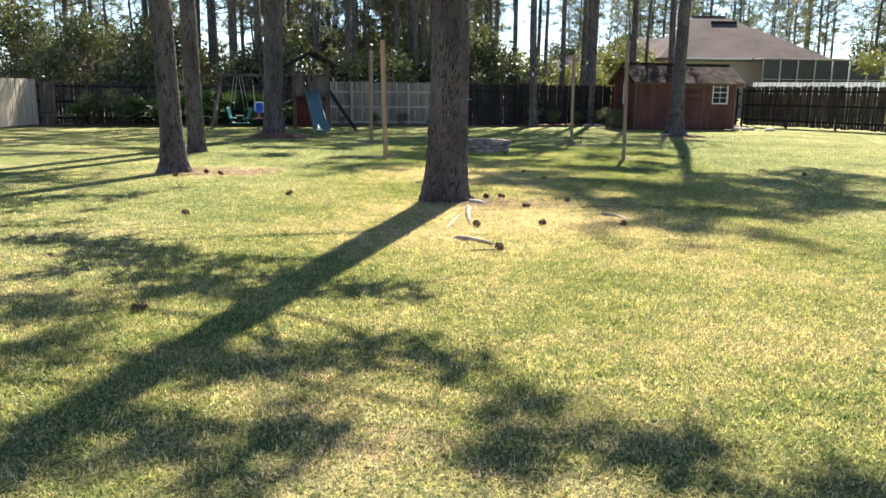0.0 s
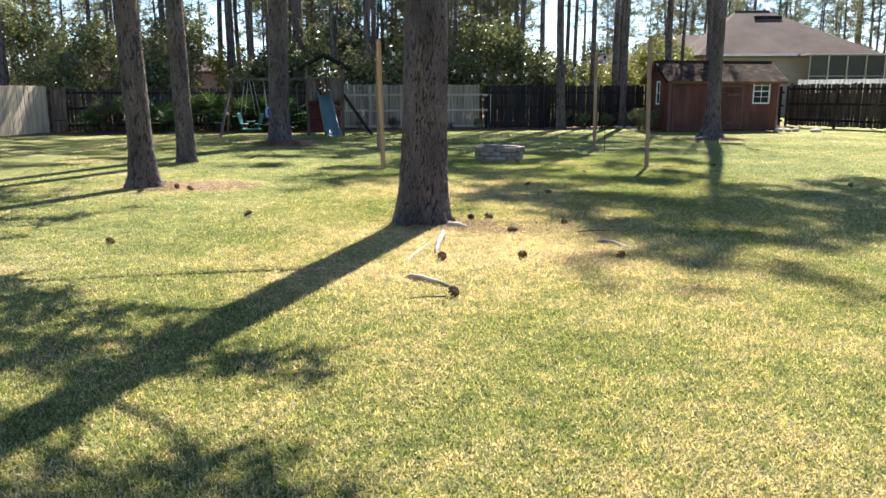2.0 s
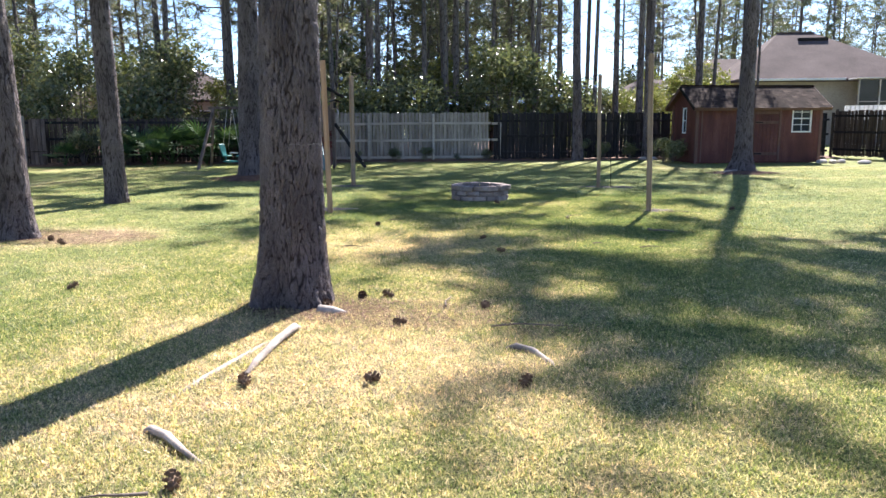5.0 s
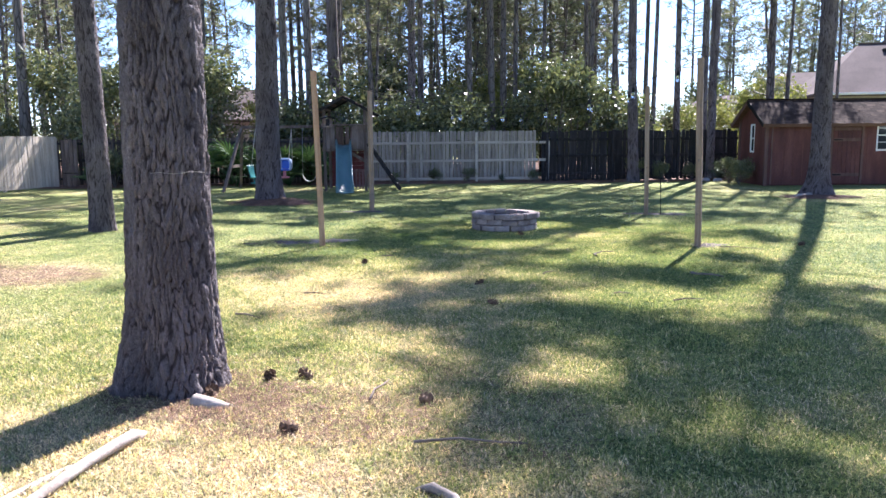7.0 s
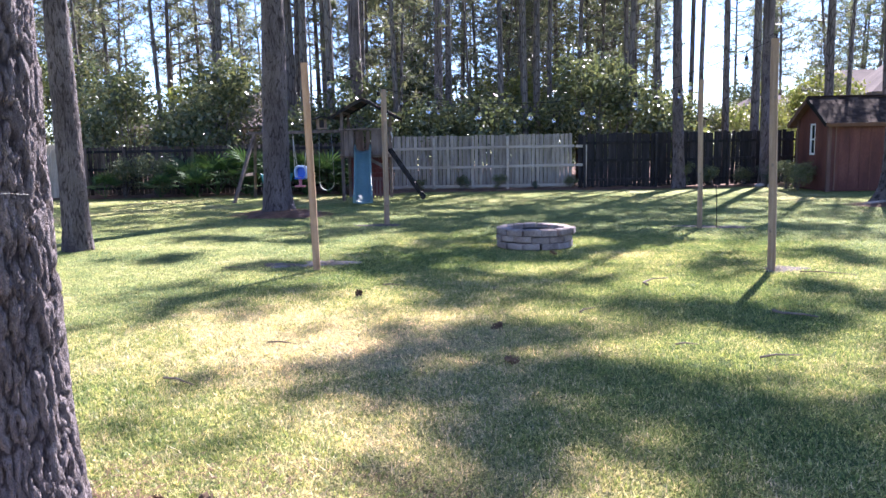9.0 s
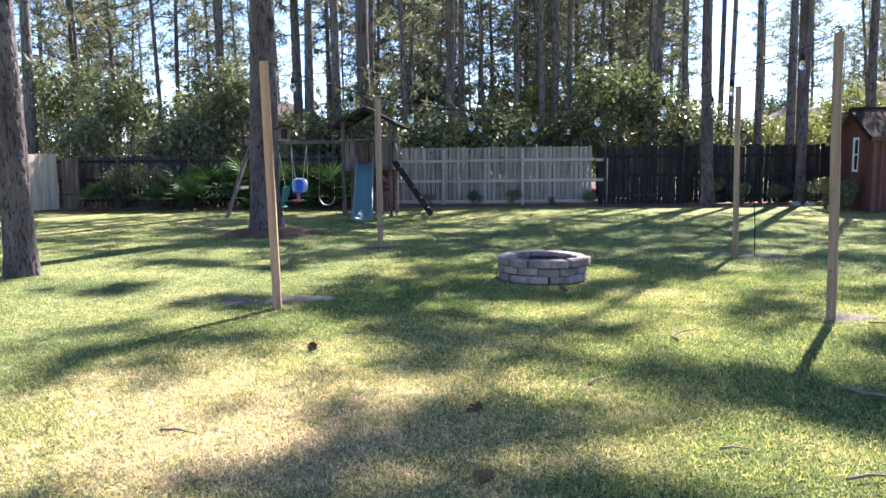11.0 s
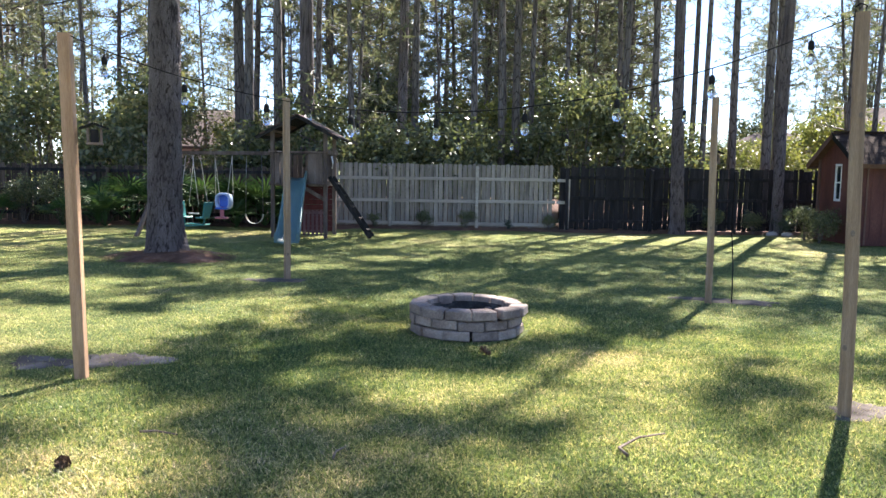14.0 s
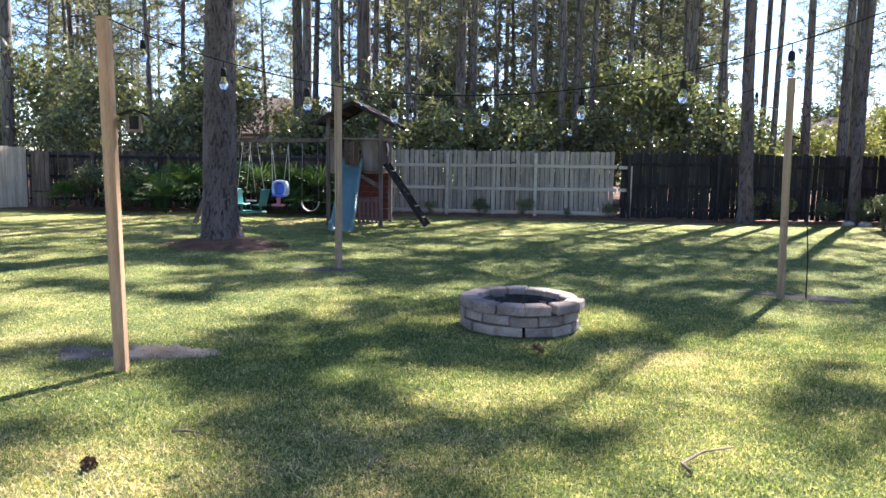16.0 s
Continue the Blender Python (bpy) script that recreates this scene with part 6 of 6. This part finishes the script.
    # a far low belt
    for i in range(30):
        b = rng.uniform(-45, 40)
        d = rng.uniform(70, 110)
        sc = rng.uniform(1.3, 2.0)
        copy_thing(kinds[rng.choice([0, 2, 3])], Matrix.Translation((1 + d * math.sin(radians(b)), d * math.cos(radians(b)), 0)) @ pose(0, 0, 0, 0, 0, rng.uniform(0, 360)) @ Matrix.Diagonal((sc, sc, sc * 0.9, 1)))
    # inside the yard: low pale shrubs near the corner, clumps by the shed
    for s, k, sc, which in ((-15.4, -0.8, 0.4, 0), (-14.3, -0.8, 0.45, 1), (3.6, -0.35, 0.26, 1), (6.3, -0.7, 0.3, 4), (6.9, -1.5, 0.25, 1), (6.3, -2.3, 0.28, 1), (6.35, -3.0, 0.26, 0), (4.6, -0.5, 0.22, 0), (-5.3, -0.3, 0.13, 1), (-3.9, -0.28, 0.16, 0), (-2.6, -0.3, 0.17, 1), (-1.4, -0.28, 0.12, 4), (-0.2, -0.35, 0.14, 0), (5.6, -0.6, 0.2, 0), (7.6, -0.5, 0.22, 1)):
        copy_thing(kinds[which], Matrix.Translation(along(s, k)) @ pose(0, 0, 0, 0, 0, rng.uniform(0, 360)) @ Matrix.Diagonal((sc, sc, sc, 1)))


plant_shrubs()


def frond_mesh(seed):
    """A fan leaf: stalk and pointed leaflets."""
    rng = random.Random(seed)
    bm = bmesh.new()
    tube(bm, [(0, 0, 0), (0.18, 0, 0.4), (0.34, 0, 0.62)], [0.014, 0.01, 0.007], 5, False)
    hub = Vector((0.34, 0, 0.62))
    for k in range(19):
        a = radians(-115 + 230 * k / 18)
        ln = 0.62 * (0.7 + 0.3 * math.cos(a * 0.7)) * rng.uniform(0.9, 1.1)
        d = Vector((math.cos(a) * 0.8, math.sin(a), 0.45 * math.cos(a))).normalized()
        s = d.cross(Vector((0.5, 0, -0.8))).normalized() * 0.022
        up = Vector((0, 0, 0.01))
        v = [bm.verts.new(p) for p in (hub, hub + d * ln * 0.55 + s + up, hub + d * ln - Vector((0, 0, 0.12 * ln)), hub + d * ln * 0.55 - s + up)]
        bm.faces.new(v)
    return mesh_of("frond", bm, M_PALM)


FRONDS = [frond_mesh(k) for k in range(3)]


def palmetto(p, size, seed, count=12):
    rng = random.Random(seed)
    root = thing("palmetto", "low saw palmetto with fan-shaped green fronds by the fence", "palm", Matrix.Translation(p) @ Matrix.Diagonal((size, size, size, 1)), group="palmettos along the fence")
    for k in range(count):
        piece("frond", rng.choice(FRONDS), root, pose(0, 0, 0.02, 0, 0, 360 / count * k + rng.uniform(-18, 18)) @ pose(0, 0, 0, 0, rng.uniform(-28, 30), 0))


_r = random.Random(4)
for _k, (_s, _d, _z) in enumerate([(-13.2, -0.9, 1.25), (-12.2, -0.8, 1.4), (-11.2, -0.8, 1.5), (-10.2, -0.7, 1.35), (-9.2, -0.8, 1.3), (-8.4, -0.7, 1.35), (-7.5, -0.6, 1.1), (-10.8, -1.6, 0.85), (-9.0, -1.5, 0.8), (-12.6, -1.7, 0.9), (-13.9, -1.5, 0.8), (-15.9, -1.2, 0.8), (-7.9, -1.3, 0.7)]):
    palmetto(along(_s, _d), _z, _k + 1)
palmetto(along(4.0, 2.4, 1.0), 1.1, 31, 14)
palmetto(along(3.2, 2.6, 0.9), 0.9, 32, 14)


# ---- small things on the lawn ----
def cone_meshes():
    out = []
    for k in range(3):
        rng = random.Random(k)
        bm = bmesh.new()
        tube(bm, [(-0.05, 0, 0), (-0.02, 0, 0), (0.03, 0, 0), (0.055, 0, 0)], [0.012, 0.022, 0.017, 0.004], 6)
        for i in range(30):
            f = i / 29
            a = i * 2.39996
            x = -0.05 + 0.1 * f
            r = 0.036 * math.sin(math.pi * (0.12 + 0.8 * f)) + 0.008
            d = Vector((0.35 + 0.5 * f, math.cos(a), math.sin(a))).normalized()
            s = Vector((0, -math.sin(a), math.cos(a))) * 0.010
            c = Vector((x, 0, 0))
            v = [bm.verts.new(p) for p in (c + d * r * 0.35 - s * 0.5, c + d * r * 0.35 + s * 0.5, c + d * r * 1.1 + s, c + d * r * 1.1 - s)]
            bm.faces.new(v)
            w = [bm.verts.new(q.co + Vector((-0.004, 0, 0))) for q in v]
            bm.faces.new(w[::-1])
            for j in range(4):
                bm.faces.new((v[j], w[j], w[(j + 1) % 4], v[(j + 1) % 4]))
        out.append(mesh_of("pine_cone", bm, M_CONE))
    return out


CONES = cone_meshes()
_r = random.Random(15)
for _x, _y in [(1.40, 9.3), (2.39, 9.42), (0.90, 7.74), (0.62, 9.1), (1.86, 11.35), (0.90, 11.63), (0.66, 11.56), (1.30, 15.24), (1.66, 14.25), (-1.68, 5.22), (0.95, 19.8),
               (-2.33, 11.43), (-3.1, 9.4), (6.9, 15.9), (9.4, 16.6), (5.3, 19.4), (-4.7, 14.2), (-4.3, 13.9), (-5.0, 13.5), (0.45, 11.15), (1.25, 10.7), (-0.53, 16.32)]:
    _ob = new("pine_cone", _r.choice(CONES))
    _ob.matrix_basis = pose(_x, _y, 0.035, _r.uniform(-20, 20), _r.uniform(-30, 30), _r.uniform(0, 360)) @ Matrix.Diagonal((1.05, 1.05, 1.05, 1))
    tagged(_ob, "open brown pine cone lying on the grass", "pine cone", "fallen pine cones")


def ground_root(pts, radii, label):
    bm = bmesh.new()
    tube(bm, pts, radii, 10)
    for v in bm.verts:
        v.co += Vector(noise.noise_vector(v.co * 9)) * 0.012
    tagged(part("tree_root", bm, M_ROOT, None), label, "root", "bare pine roots")


_lab = "bare pale-grey pine root exposed in the lawn"
ground_root([(0.44, 10.5, -0.03), (0.46, 10.36, 0.03), (0.47, 10.2, 0.04), (0.47, 10.0, 0.03), (0.50, 9.55, 0.018), (0.55, 9.1, -0.03)], [0.03, 0.036, 0.036, 0.034, 0.028, 0.014], _lab)
ground_root([(0.36, 8.36, -0.03), (0.44, 8.31, 0.012), (0.58, 8.24, 0.022), (0.75, 8.1, 0.012), (0.95, 8.0, -0.03)], [0.015, 0.024, 0.023, 0.016, 0.008], _lab)
ground_root([(2.15, 10.22, -0.02), (2.25, 10.2, 0.018), (2.38, 10.12, 0.016), (2.52, 9.92, 0.0), (2.6, 9.75, -0.03)], [0.015, 0.026, 0.024, 0.016, 0.01], _lab)
ground_root([(0.44, 10.4, -0.03), (0.36, 9.9, -0.004), (0.28, 9.2, -0.006), (0.26, 8.6, -0.03)], [0.02, 0.022, 0.022, 0.015], _lab)
ground_root([(0.44, 10.98, 0.02), (0.58, 10.95, 0.022), (0.74, 11.02, -0.02)], [0.05, 0.036, 0.016], _lab)
ground_root([(7.15, 29.85, 0.03), (6.75, 29.55, 0.02), (6.45, 29.45, -0.03)], [0.06, 0.045, 0.02], _lab)


def stick(pts, r, label="thin dead twig lying on the lawn"):
    bm = bmesh.new()
    tube(bm, pts, [r * (1 - 0.6 * i / (len(pts) - 1)) for i in range(len(pts))], 6)
    tagged(part("stick", bm, M_STICK, None), label, "stick", "fallen twigs")


for _x, _y, _a, _l in [(2.8, 15.03, 24, 0.18), (1.52, 11.26, 94, 0.45), (2.0, 10.68, 15, 0.62), (-0.4, 14.26, 10, 0.25), (3.4, 14.8, 30, 0.35), (0.82, 16.93, 97, 0.22), (-0.6, 13.2, -10, 0.3), (0.85, 7.62, 195, 0.3), (4.1, 18.85, -5, 0.6), (-0.5, 16.9, 15, 0.25), (1.9, 16.0, 70, 0.3), (-3.1, 17.6, 20, 0.3)]:
    _c, _s = math.cos(radians(_a)) * _l, math.sin(radians(_a)) * _l
    stick([(_x, _y, 0.03), (_x + _c * 0.4 - _s * 0.06, _y + _s * 0.4 + _c * 0.06, 0.035), (_x + _c * 0.7, _y + _s * 0.7, 0.03), (_x + _c, _y + _s, 0.02)], 0.009)
stick([(3.62, 16.5, 0.03), (3.68, 16.36, 0.04), (3.85, 16.3, 0.05), (3.98, 16.36, 0.02)], 0.016, "short curved fallen branch on the grass")
stick([(2.42, 17.58, 0.025), (2.36, 17.66, 0.04), (2.46, 17.86, 0.05), (2.61, 18.06, 0.03)], 0.012, "curved grey fallen branch on the lawn")


def edging_stones():
    rng = random.Random(3)
    for k, (s, d) in enumerate([(6.0, -0.95), (6.35, -1.1), (11.7, -3.9), (12.0, -4.1), (12.4, -4.0), (12.9, -4.6)]):
        bm = bmesh.new()
        bmesh.ops.create_icosphere(bm, subdivisions=2, radius=1)
        for v in bm.verts:
            v.co *= 1 + 0.18 * noise.noise(v.co * 1.7 + Vector((k * 3, 0, 0)))
        p = along(s, d)
        bmesh.ops.transform(bm, matrix=Matrix.Translation((p.x, p.y, 0.05)) @ Matrix.Diagonal((rng.uniform(0.14, 0.24), rng.uniform(0.12, 0.2), 0.09, 1)), verts=bm.verts)
        tagged(part("stone", bm, M_STONE, None), "pale rough stone beside the shed", "stone", "stones by the shed")


edging_stones()


def trunk_cord():
    """A thin cord caught round the large pine, with a loose end."""
    bm = bmesh.new()
    pts = []
    for i in range(13):
        a = radians(-75 + 5.5 * i)
        r = 0.306
        pts.append((0.07 + 0.045 + r * math.cos(a), 11.3 + r * math.sin(a), 1.46 + 0.005 * math.sin(i * 0.9)))
    tube(bm, pts, 0.001, 5)
    tagged(part("cord", bm, M_ROPE, None), "thin pale cord tied round the large pine trunk", "cord")


trunk_cord()
